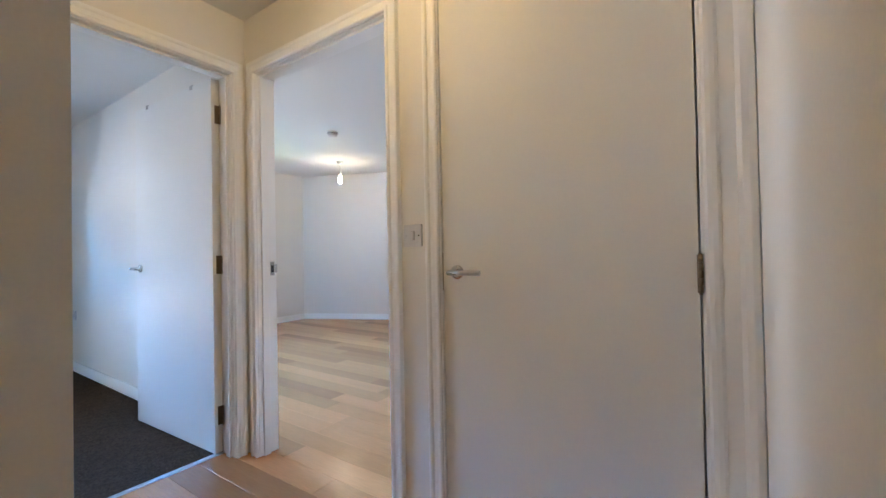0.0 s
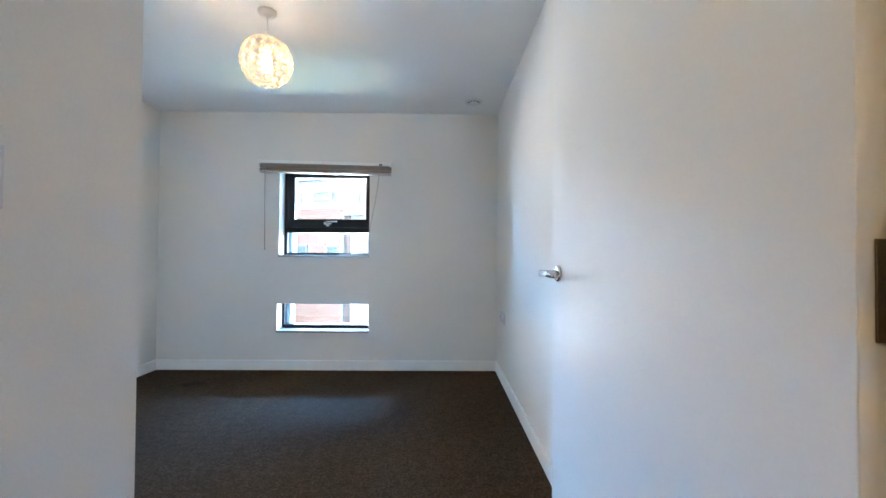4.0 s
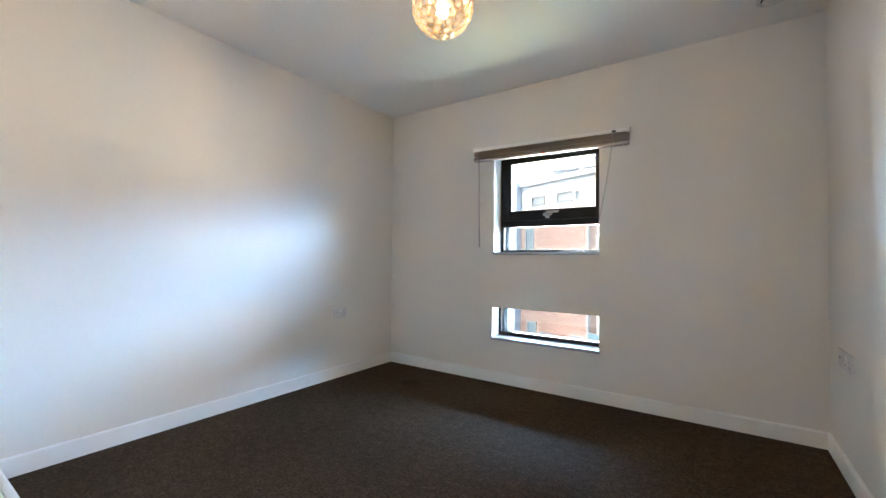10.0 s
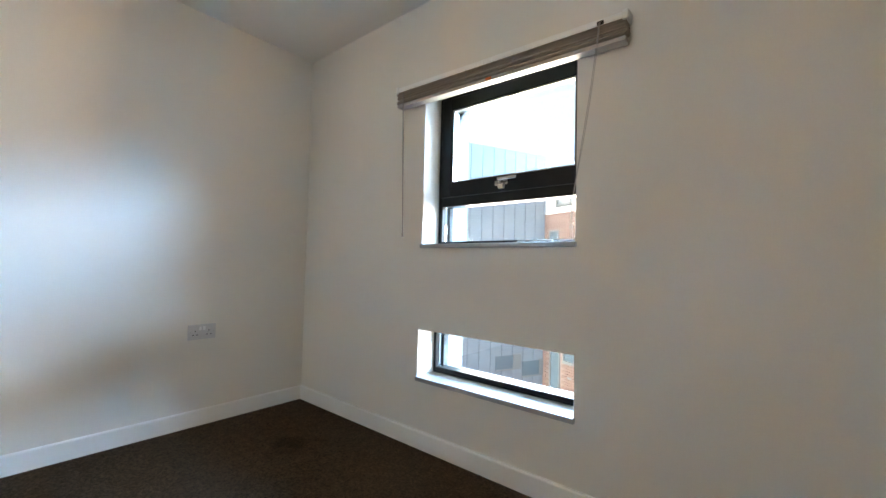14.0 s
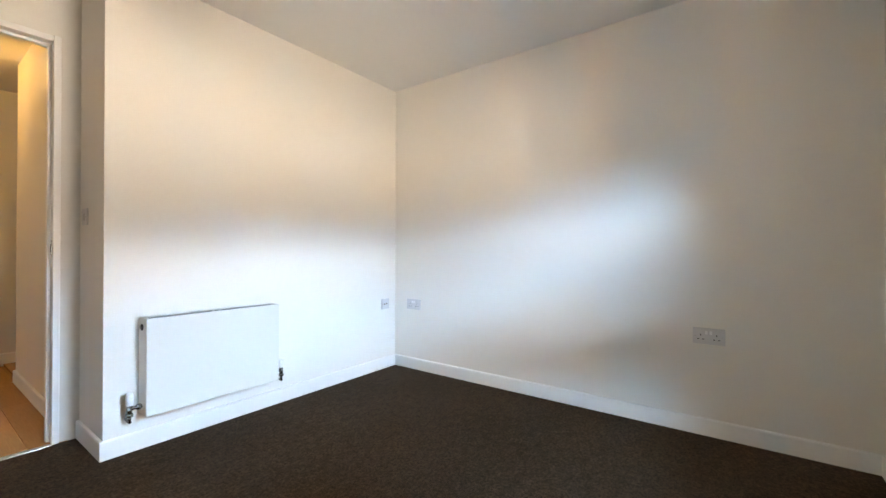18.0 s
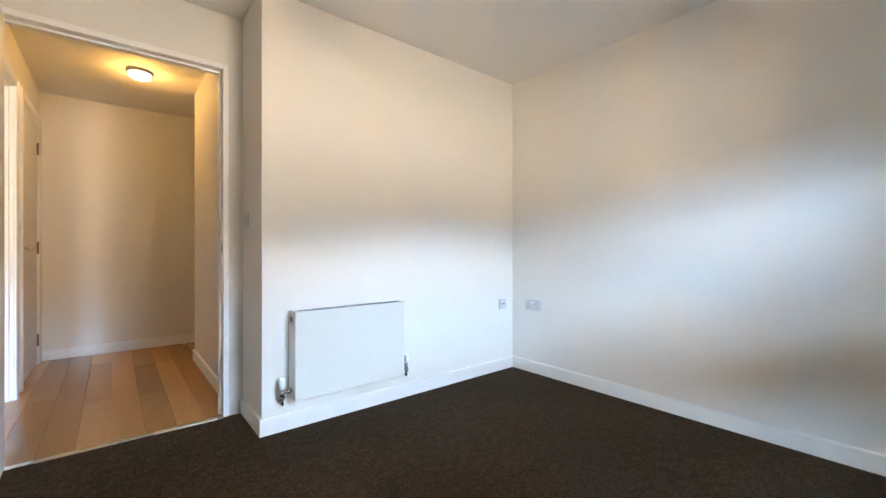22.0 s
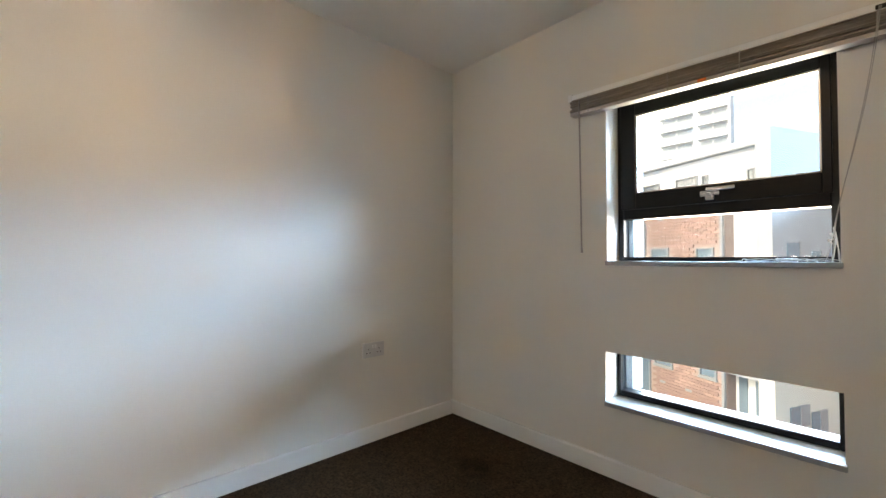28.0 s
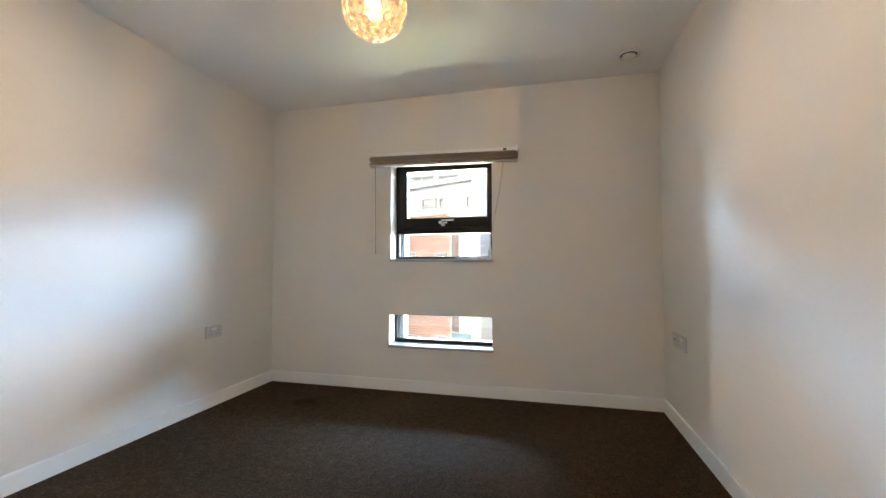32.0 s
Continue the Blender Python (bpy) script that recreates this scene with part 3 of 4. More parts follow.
pane(LOW[0] + 0.02, LOW[1] - 0.02, LOW[2] + 0.053, LOW[3] - 0.018, FY + 0.03, lowwin)
tagged(part("window_sill_2", boxed(LOW[0] - 0.001, LOW[1] + 0.006, -0.018, FY, LOW[2], LOW[2] + 0.022, 0.004, 2), SILL), "white painted board sill under the low window", "window sill", kind="structure")
FLASH = material("pale_sill_metal", (0.08, 0.11, 0.145), 0.5, metal=0.2, vary=0.06, fine=40, bump=0.05)
RENDER = material("pale_outer_reveal", (0.20, 0.197, 0.193), 0.8, vary=0.08, fine=60, bump=0.3, depth=0.002)
for k, (hole, n) in enumerate(((UP, "outer_sill_1"), (LOW, "outer_sill_2"))):
    bm = boxed(hole[0] + 0.001, hole[1] - 0.001, FY + 0.07, 0.38, hole[2] + 0.004, hole[2] + 0.030)
    for v in bm.verts:
        if v.co.y > 0.3:
            v.co.z -= 0.03
    tagged(part(n, bm, FLASH), "pale metal outer sill of the window", "window sill", kind="structure")
    bm = boxed(hole[0] + 0.001, hole[0] + 0.05, FY + 0.07, 0.33, hole[2] + 0.028, hole[3] - 0.001, 0.002, 1)
    tagged(part("outer_reveal_%d" % (k + 1), bm, RENDER), "pale outer cheek of the window opening", "trim", kind="structure")

lw = tagged(base("window_3"), "tall living-room window with black frame", "window", kind="structure")
part("window_frame", ring(bmesh.new(), LWIN[0] + 0.001, LWIN[1] - 0.001, LWIN[2] + 0.001, LWIN[3] - 0.001, 0.42, 0.49, 0.06, 0.06, 0.06, 0.06), BLACK, lw)
pane(LWIN[0] + 0.06, LWIN[1] - 0.06, LWIN[2] + 0.06, LWIN[3] - 0.06, 0.45, lw)

WAND = material("clear_grey_wand", (0.40, 0.37, 0.35), 0.25, bump=0.0)
# venetian blind, pulled right up
blind = tagged(base("venetian_blind", (0, 0, 0)), "taupe slatted venetian blind pulled fully up above the window", "blind")
BX0, BX1 = 0.945, 2.142
# it hangs a little lower at one end
blind.matrix_world = Matrix.Translation((BX0, 0, 1.92)) @ Matrix.Rotation(radians(1.1), 4, "Y") @ Matrix.Translation((-BX0, 0, -1.92))
part("headrail", boxed(BX0 - 0.012, BX1 + 0.008, -0.052, -0.002, 1.898, 1.924, 0.002, 1), TRIM, blind, "white steel headrail")
slat_mesh = mesh_of(boxed(BX0, BX1, -0.050, -0.003, -0.0013, 0.0013), "slat")
slat_mesh.materials.append(SLAT)
rnd = random.Random(4)
for i in range(13):
    ob = new("slat", slat_mesh)
    ob.matrix_world = pose(rnd.uniform(-0.004, 0.004), rnd.uniform(-0.004, 0.001), 1.8935 - i * 0.0037 - (i // 3) * 0.0032, rnd.uniform(-3, 3), rnd.uniform(-0.05, 0.05), 0)
    ob.parent = blind
part("bottom_rail", boxed(BX0, BX1, -0.051, -0.003, 1.815, 1.8325, 0.003, 2), material("grey_blind_rail", (0.50, 0.46, 0.45), 0.4, vary=0.1, fine=50), blind, "grey-taupe bottom rail")
for x in (BX0 + 0.10, BX0 + 0.47, BX0 + 0.73, BX1 - 0.10):
    part("ladder_tape", boxed(x - 0.002, x + 0.002, -0.0535, -0.0525, 1.816, 1.900), WAND, blind)
for x in (BX0 - 0.012, BX1 - 0.014):
    part("end_cap", boxed(x, x + 0.022, -0.056, 0.0, 1.893, 1.930, 0.003, 1), TRIM, blind)
part("sticker", boxed(1.530, 1.562, -0.0528, -0.0520, 1.8185, 1.831), material("orange_label", (0.75, 0.16, 0.03), 0.5, bump=0.0), blind, "small orange warning label")


def cord(name, pts, radius, mat, parent=None, label=""):
    cu = bpy.data.curves.new(name, "CURVE")
    cu.dimensions, cu.bevel_depth, cu.bevel_resolution, cu.resolution_u = "3D", radius, 2, 8
    sp = cu.splines.new("NURBS")
    sp.points.add(len(pts) - 1)
    for p, q in zip(sp.points, pts):
        p.co = (*q, 1)
    sp.use_endpoint_u, sp.order_u = True, 3
    tmp = bpy.data.objects.new(name, cu)
    scene.collection.objects.link(tmp)
    me = bpy.data.meshes.new_from_object(tmp.evaluated_get(bpy.context.evaluated_depsgraph_get()))
    bpy.data.objects.remove(tmp)
    me.materials.clear()
    me.materials.append(mat)
    for p in me.polygons:
        p.use_smooth = True
    ob = new(name, me)
    ob.parent = parent
    if label:
        ob["label"] = label
    return ob


bm = bmesh.new()
tube(bm, (BX0 + 0.055, -0.062, 1.885), (BX0 + 0.062, -0.030, 1.120), 0.0042, seg=6)
tube(bm, (BX0 + 0.062, -0.030, 1.125), (BX0 + 0.063, -0.029, 1.100), 0.0055, seg=6)
part("tilt_wand", bm, WAND, blind, "slim grey tilt wand")
part("cord_lock", boxed(BX1 - 0.105, BX1 - 0.080, -0.056, -0.05, 1.900, 1.915, 0.002, 1), DARK, blind)
cord("pull_cord", [(BX1 - 0.092, -0.057, 1.91), (BX1 - 0.105, -0.056, 1.75), (BX1 - 0.14, -0.04, 1.52), (BX1 - 0.185, -0.02, 1.30), (1.943, -0.018, 1.19), (1.936, 0.02, 1.10), (1.93, 0.05, 1.064)], 0.0013, CORD, blind)
cord("pull_cord", [(BX1 - 0.096, -0.057, 1.91), (BX1 - 0.112, -0.058, 1.72), (BX1 - 0.150, -0.045, 1.48), (BX1 - 0.190, -0.02, 1.27), (1.938, -0.012, 1.17), (1.925, 0.03, 1.10), (1.91, 0.06, 1.064)], 0.0013, CORD, blind)
loose = tagged(base("cord_bundle"), "loose tangled white blind cord lying on the sill", "cord")
rnd = random.Random(11)
for k in range(4):
    pts, x = [], 1.93 - 0.02 * k
    for i in range(14):
        a = i * 1.25 + k
        pts.append((x - i * 0.019 + 0.02 * math.cos(a), 0.055 + 0.028 * math.sin(a * 1.1 + k) , UP[2] + 0.0245 + 0.010 * abs(math.sin(a * 0.7 + k * 0.8)) * (1 if i % 4 else 0)))
    cord("strand", pts, 0.0018, CORD, loose)
bm = boxed(1.775, 1.825, 0.035, 0.055, UP[2] + 0.022, UP[2] + 0.036, 0.004, 2)
part("cleat", bm, PLASTIC, loose, "white plastic cord cleat")
for k in range(3):
    cord("strand", [(1.937, 0.01 + 0.02 * k, UP[2] + 0.024), (1.934, 0.03 + 0.02 * k, 1.14), (1.918 - 0.01 * k, 0.05, 1.20 - 0.03 * k), (1.930, 0.07, 1.12), (1.915, 0.06 + 0.015 * k, UP[2] + 0.024)], 0.0017, CORD, loose)


# ---------------- radiator ----------------
def radiator(name, length, height, depth, label):
    """Flat-fronted double panel radiator; local x along the wall from the left as seen from the front, y out of the wall, z from its foot."""
    rd = tagged(base(name), label, "radiator")
    part("front_panel", boxed(0, length, depth - 0.012, depth, 0, height, 0.004, 2), RADIATOR, rd)
    part("back_panel", boxed(0.012, length - 0.012, depth - 0.100, depth - 0.078, 0.012, height - 0.012, 0.006, 2), RADIATOR, rd)
    for x in (0.0, length - 0.010):
        bm = boxed(x, x + 0.010, depth - 0.102, depth - 0.0125, 0.004, height - 0.002, 0.003, 2)
        part("side_panel", bm, RADIATOR, rd)
    bm = bmesh.new()
    ring_y0, ring_y1 = depth - 0.098, depth - 0.013
    box(bm, 0.012, length - 0.012, ring_y0, ring_y0 + 0.012, height - 0.009, height - 0.003)
    box(bm, 0.012, length - 0.012, ring_y1 - 0.010, ring_y1, height - 0.009, height - 0.003)
    grille = part("top_grille", bm, RADIATOR, rd)
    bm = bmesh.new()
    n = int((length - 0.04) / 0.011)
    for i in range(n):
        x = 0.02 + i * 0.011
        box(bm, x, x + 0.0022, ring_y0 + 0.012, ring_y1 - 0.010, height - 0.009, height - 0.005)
    # bars darker than the enamel: the shade on them is in the colour
    part("shaded_grille_insert", bm, GAP_SHADE, grille)
    # black filler stands for the shade between the panels
    part("shade_block", boxed(0.02, length - 0.02, depth - 0.078, depth - 0.02, 0.02, height - 0.05), DARK, rd, "black block painting in the shade inside the radiator")
    for x in (length * 0.5 - 0.02, length * 0.5 + 0.015):
        part("grille_clip", boxed(x, x + 0.012, ring_y0 + 0.03, ring_y0 + 0.052, height - 0.006, height + 0.001, 0.001, 1), PLASTIC, rd)
    for x, z, s in ((0.0, height - 0.045, -1), (length, height - 0.045, 1)):
        bm = bmesh.new()
        part("plug_ring", tube(bmesh.new(), (x, depth - 0.055, z), (x + s * 0.003, depth - 0.055, z), 0.0165, seg=20), DARK, rd, "dark ring round the end plug")
        tube(bm, (x, depth - 0.055, z), (x + s * 0.006, depth - 0.055, z), 0.011, seg=20)
        tube(bm, (x + s * 0.003, depth - 0.055, z), (x + s * 0.009, depth - 0.055, z), 0.009, seg=6)
        part("plug", bm, CHROME, rd, "round metal end plug")
    # thermostatic valve at one end, lockshield at the other
    for x, s, tall in ((0.0, -1, 0.045), (length, 1, 0.055)):
        v = new("valve")
        v.parent = rd
        bm = bmesh.new()
        tube(bm, (x, depth - 0.055, 0.045), (x + s * 0.050, depth - 0.055, 0.045), 0.010, seg=14)
        tube(bm, (x + s * 0.006, depth - 0.055, 0.045), (x + s * 0.022, depth - 0.055, 0.045), 0.0155, seg=6)
        tube(bm, (x + s * 0.050, depth - 0.055, 0.010), (x + s * 0.050, depth - 0.055, 0.062), 0.0115, seg=14)
        tube(bm, (x + s * 0.050, depth - 0.055, 0.006), (x + s * 0.050, depth - 0.055, 0.022), 0.0155, seg=6)
        part("valve_body", bm, CHROME, v, "chromed valve body", True)
        bm = lathe(bmesh.new(), [(0.011, 0.060), (0.0155, 0.064), (0.0155, 0.064 + tall * 0.8), (0.012, 0.064 + tall)], Matrix.Translation((x + s * 0.050, depth - 0.055, 0)), 16)
        part("valve_cap", bm, WHITE_PL, v, "white plastic valve cap", True)
        bm = bmesh.new()
        tube(bm, (x + s * 0.050, depth - 0.055, 0.012), (x + s * 0.050, depth - 0.055, -0.018), 0.0075, seg=12)
        tube(bm, (x + s * 0.050, depth - 0.050, -0.018), (x + s * 0.050, 0.0, -0.018), 0.0075, seg=12)
        part("pipe", bm, CHROME, v, "chromed pipe tail into the wall", True)
    for x in (0.15, length - 0.15):
        part("bracket", boxed(x - 0.015, x + 0.015, 0.0, depth - 0.099, 0.06, height - 0.06), RADIATOR, rd)
    return rd


rad = radiator("radiator", 0.695, 0.475, 0.112, "white flat-panel radiator hung low on the bedroom wall")
rad.matrix_world = pose(1.173, YS, 0.182, 0, 0, 0)
rad2 = radiator("radiator", 1.10, 0.50, 0.112, "white flat-panel radiator on the slanting living-room wall")
turn = math.degrees(math.atan2(-SLANT[1], -SLANT[0]))
rad2.matrix_world = Matrix.Translation((AX + SLANT[0] * 3.55, AY + SLANT[1] * 3.55, 0.18)) @ Matrix.Rotation(math.atan2(-SLANT[1], -SLANT[0]), 4, "Z")


# ---------------- sockets and switches ----------------
def plate(parent, w, h):
    part("plate", boxed(-w / 2, w / 2, 0.0, 0.009, -h / 2, h / 2, 0.003, 2), PLASTIC, parent, "white plastic face plate")
    for x in (-w / 2 + 0.0125, w / 2 - 0.0125):
        bm = bmesh.new()
        tube(bm, (x, 0.0085, 0), (x, 0.0098, 0), 0.0033, seg=10)
        part("screw", bm, STEEL, parent)


def socket_outlet(w, double, label):
    so = tagged(base("socket"), label, "socket")
    plate(so, w, 0.086)
    for cx in ((-0.036, 0.036) if double else (0.0,)):
        s = 1 if cx >= 0 else -1
        for x, z, hx, hz in ((cx, 0.006, 0.0022, 0.0045), (cx - 0.011, -0.016, 0.0045, 0.0022), (cx + 0.011, -0.016, 0.0045, 0.0022)):
            # black inlays paint the shade of the pin holes
            part("pin_slot_shade", boxed(x - hx, x + hx, 0.0088, 0.0093, z - hz, z + hz), DARK, so)
        x = cx - s * 0.026 if double else 0.0
        part("rocker", boxed(x - 0.006, x + 0.006, 0.0085, 0.0135, 0.010, 0.030, 0.002, 2), WHITE_PL, so)
    return so


def wall_plate(name, label, cat):
    so = tagged(base(name), label, cat)
    plate(so, 0.086, 0.086)
    part("rocker", boxed(-0.010, 0.010, 0.0085, 0.0150, -0.016, 0.016, 0.003, 2), PLASTIC, so, "small white rocker")
    # flat grey plate in place of the shade round the rocker
    part("rocker_gap_shade", boxed(-0.0112, 0.0112, 0.0086, 0.0094, -0.0172, 0.0172), GAP_SHADE, so)
    return so


sk = socket_outlet(0.146, True, "white plastic double socket on the bedroom wall")
sk.matrix_world = pose(0, -0.652, 0.532, 0, 0, -90)
sk["group"] = "wall sockets"
for x, y, rz in ((0.0, -2.723, -90), (W, -0.39, 90), (5.70, AY, 180)):
    copy_thing(sk, pose(x, y, 0.540 if x < 5 else 0.50, 0, 0, rz))
aer = tagged(base("aerial_socket"), "white plastic single outlet plate on the radiator wall", "socket")
plate(aer, 0.086, 0.086)
for x in (-0.012, 0.012):
    bm = bmesh.new()
    tube(bm, (x, 0.0085, 0.0), (x, 0.0110, 0.0), 0.0065, seg=14)
    part("connector", bm, BRASSY, aer)
aer.matrix_world = pose(0.128, YS, 0.540, 0, 0, 0)
tel = tagged(base("telephone_socket"), "white plastic single outlet plate beside the double socket", "socket")
plate(tel, 0.086, 0.086)
part("jack", boxed(-0.008, 0.006, 0.0086, 0.0098, -0.004, 0.010, 0.0005, 1), DARK, tel, "small dark jack")
tel.matrix_world = pose(W, -0.262, 0.540, 0, 0, 90)
sw1 = wall_plate("light_switch", "white plastic rocker switch in the door recess", "light switch")
sw1.matrix_world = pose(XB, -3.235, 1.16, 0, 0, -90)
sw2 = wall_plate("light_switch", "white plastic rocker switch between the hall doors", "light switch")
sw2.matrix_world = pose(XH, -4.628, 1.138, 0, 0, 90)


# ---------------- lamps and ceiling fittings ----------------
BULB = emitter("glowing_bulb", (1.0, 0.84, 0.60), 4)
BULB_SOFT = emitter("glowing_living_bulb", (1.0, 0.80, 0.52), 2)


def crystal_material():
    m = bpy.data.materials.new("warm_crystal_bead")
    m.use_nodes = True
    n, l = m.node_tree.nodes, m.node_tree.links
    out = n["Material Output"]
    b = n["Principled BSDF"]
    b.inputs["Base Color"].default_value = (0.58, 0.58, 0.57, 1)
    b.inputs["Roughness"].default_value = 0.08
    b.inputs["Specular IOR Level"].default_value = 0.8
    tr = n.new("ShaderNodeBsdfTranslucent")
    tr.inputs["Color"].default_value = (0.50, 0.49, 0.46, 1)
    cl = n.new("ShaderNodeBsdfTransparent")
    cl.inputs["Color"].default_value = (1.0, 0.97, 0.90, 1)
    a = n.new("ShaderNodeMixShader")
    a.inputs[0].default_value = 0.35
    l.new(b.outputs[0], a.inputs[1])
    l.new(tr.outputs[0], a.inputs[2])
    c = n.new("ShaderNodeMixShader")
    c.inputs[0].default_value = 0.20
    l.new(a.outputs[0], c.inputs[1])
    l.new(cl.outputs[0], c.inputs[2])
    l.new(c.outputs[0], out.inputs["Surface"])
    return m


CRYSTAL = crystal_material()
GOLD = material("pale_gold_wire", (0.50, 0.34, 0.15), 0.3, metal=1.0, vary=0.05, bump=0.0)


def bayonet_bulb(parent, z, mat, r=0.029, length=0.115):
    bm = lathe(bmesh.new(), [(0.004, z - length / 2), (r * 0.7, z - length / 2 + 0.008), (r, z - length / 2 + 0.03), (r * 0.95, z), (r * 0.55, z + length / 2 - 0.02), (r * 0.45, z + length / 2)], seg=20)
    part("bulb", bm, mat, parent, "lit warm bulb", True).visible_shadow = False
    bm = lathe(bmesh.new(), [(0.0135, z + length / 2 - 0.002), (0.015, z + length / 2 + 0.03), (0.017, z + length / 2 + 0.035), (0.017, z + length / 2 + 0.05), (0.006, z + length / 2 + 0.06)], seg=18)
    part("lamp_holder", bm, PLASTIC, parent, "white lamp holder", True)


def ceiling_rose(parent, z, flex_to):
    bm = lathe(bmesh.new(), [(0.050, z), (0.049, z - 0.010), (0.040, z - 0.022), (0.012, z - 0.028), (0.006, z - 0.034)], seg=28)
    part("ceiling_rose", bm, PLASTIC, parent, "white plastic ceiling rose", True)
    bm = bmesh.new()
    tube(bm, (0, 0, z - 0.030), (0, 0, flex_to), 0.0032, seg=8)
    part("flex", bm, CORD, parent, "white flex", True)


pend = tagged(base("pendant_lamp", (PENDANT[0], PENDANT[1], 0)), "lit globe pendant of warm crystal beads hanging from the ceiling", "pendant lamp")
ceiling_rose(pend, H, PENDANT[2] + 0.11)
bayonet_bulb(pend, PENDANT[2] + 0.0, BULB)
shade = new("shade")
shade.parent = pend
shade["label"] = "globe of linked crystal beads on gold wire"
R = 0.131
bead = bmesh.new()
bmesh.ops.create_uvsphere(bead, u_segments=10, v_segments=5, radius=1, matrix=Matrix.Diagonal((0.0165, 0.0165, 0.007, 1)))
bead_mesh = mesh_of(bead, "bead")
bead_mesh.materials.append(CRYSTAL)
hoop = bmesh.new()
rings = []
for i in range(14):
    a = 2 * math.pi * i / 14
    rings.append([hoop.verts.new(((0.0180 + 0.0020 * math.cos(b)) * math.cos(a), (0.0180 + 0.0020 * math.cos(b)) * math.sin(a), 0.0020 * math.sin(b))) for b in (0, 2.09, 4.19)])
for i in range(14):
    p, q = rings[i], rings[(i + 1) % 14]
    for k in range(3):
        hoop.faces.new((p[k], p[(k + 1) % 3], q[(k + 1) % 3], q[k]))
hoop_mesh = mesh_of(hoop, "wire_hoop")
hoop_mesh.materials.append(GOLD)
tilt = Matrix.Translation((0, 0, PENDANT[2])) @ Matrix.Rotation(radians(7), 4, "Y")
rows = 11
for i in range(rows):
    lat = radians(-84 + i * 162 / (rows - 1))
    even = abs(lat - radians(14)) < radians(34)
    count = 16 if even else max(3, int(2 * math.pi * R * math.cos(lat) / 0.0375))
    for k in range(count):
        lon = 2 * math.pi * (k + (0.0 if even else 0.5 * (i % 2))) / count
        n = Vector((math.cos(lat) * math.cos(lon), math.cos(lat) * math.sin(lon), math.sin(lat)))
        m = tilt @ Matrix.Translation(n * R) @ n.to_track_quat("Z", "Y").to_matrix().to_4x4()
        for nm, me in (("bead", bead_mesh), ("wire_hoop", hoop_mesh)):
            ob = new(nm, me)
            ob.parent = shade
            ob.matrix_local = m

lp = tagged(base("pendant_lamp", (LIVING_LAMP[0], LIVING_LAMP[1], 0)), "bare lit bulb on a short flex from the living-room ceiling", "pendant lamp")
ceiling_rose(lp, 2.45, LIVING_LAMP[2] + 0.10)
bayonet_bulb(lp, LIVING_LAMP[2], BULB_SOFT, 0.033, 0.13)
hp = tagged(base("ceiling_light", (HALL_LAMP[0], HALL_LAMP[1], H)), "small lit round flush light on the hall ceiling", "ceiling light")
part("base_ring", lathe(bmesh.new(), [(0.085, 0), (0.085, -0.018), (0.078, -0.022), (0.070, -0.022)], seg=32), PLASTIC, hp, "", True)
part("diffuser", lathe(bmesh.new(), [(0.074, -0.020), (0.070, -0.040), (0.050, -0.055), (0.020, -0.062), (0.004, -0.063)], seg=28), BULB_SOFT, hp, "glowing opal diffuser", True).visible_shadow = False

smoke = tagged(base("smoke_alarm", (4.92, -2.09, 2.45)), "round white smoke alarm on the living-room ceiling", "smoke alarm")
bm = lathe(bmesh.new(), [(0.062, 0), (0.062, -0.012), (0.056, -0.016), (0.056, -0.020), (0.050, -0.040), (0.030, -0.046), (0.008, -0.047)], seg=32)
part("body", bm, PLASTIC, smoke, "", True)
part("vent_ring", lathe(bmesh.new(), [(0.0565, -0.0158), (0.0575, -0.017), (0.0575, -0.0195), (0.0565, -0.0205)], seg=32), DARK, smoke)

valve = tagged(base("ceiling_vent", (2.876, -0.306, H)), "round white extract valve set in the ceiling", "ceiling vent")
part("rim", lathe(bmesh.new(), [(0.074, 0.0), (0.073, -0.006), (0.060, -0.012), (0.052, -0.010), (0.050, 0.0)], seg=40), PLASTIC, valve, "", True)
# black disc under the ceiling paints the shaded duct opening
part("throat_shade", lathe(bmesh.new(), [(0.052, 0.002), (0.052, -0.004), (0.03, -0.0045)], seg=32), DARK, valve)
part("disc", lathe(bmesh.new(), [(0.012, -0.002), (0.042, -0.010), (0.044, -0.016), (0.040, -0.020), (0.004, -0.022)], seg=36), PLASTIC, valve, "", True)


# ---------------- outside ----------------
BRICK = material("red_brick", (0.215, 0.138, 0.118), 0.85, vary=0.25, scale=2.0, fine=9, bump=0.3, depth=0.004, stretch=(1, 1, 3), random_tint=0.16)
MORTAR = material("mortar", (0.235, 0.175, 0.155), 0.9, vary=0.1, fine=40)
WHITE_R = material("white_render", (0.55, 0.56, 0.57), 0.8, vary=0.05, fine=30, bump=0.2)
GREY_R = material("grey_render", (0.205, 0.215, 0.23), 0.8, vary=0.08, scale=0.7, fine=30, bump=0.2)
CREAM_R = material("cream_render", (0.36, 0.35, 0.315), 0.8, vary=0.06, fine=30, bump=0.2)
SLATE = material("slate_blue_cladding", (0.185, 0.214, 0.25), 0.55, vary=0.06, scale=0.5, fine=6, bump=0.0)
FRAME_FAR = material("grey_far_frame", (0.16, 0.17, 0.18), 0.5, vary=0.05, bump=0.0)
DARKGLASS = material("dark_window_glass", (0.10, 0.14, 0.17), 0.08, vary=0.1, bump=0.0, spec=0.8)
BALCONY = material("blue_green_balcony_glass", (0.09, 0.15, 0.18), 0.2, vary=0.05, bump=0.0, spec=0.8)
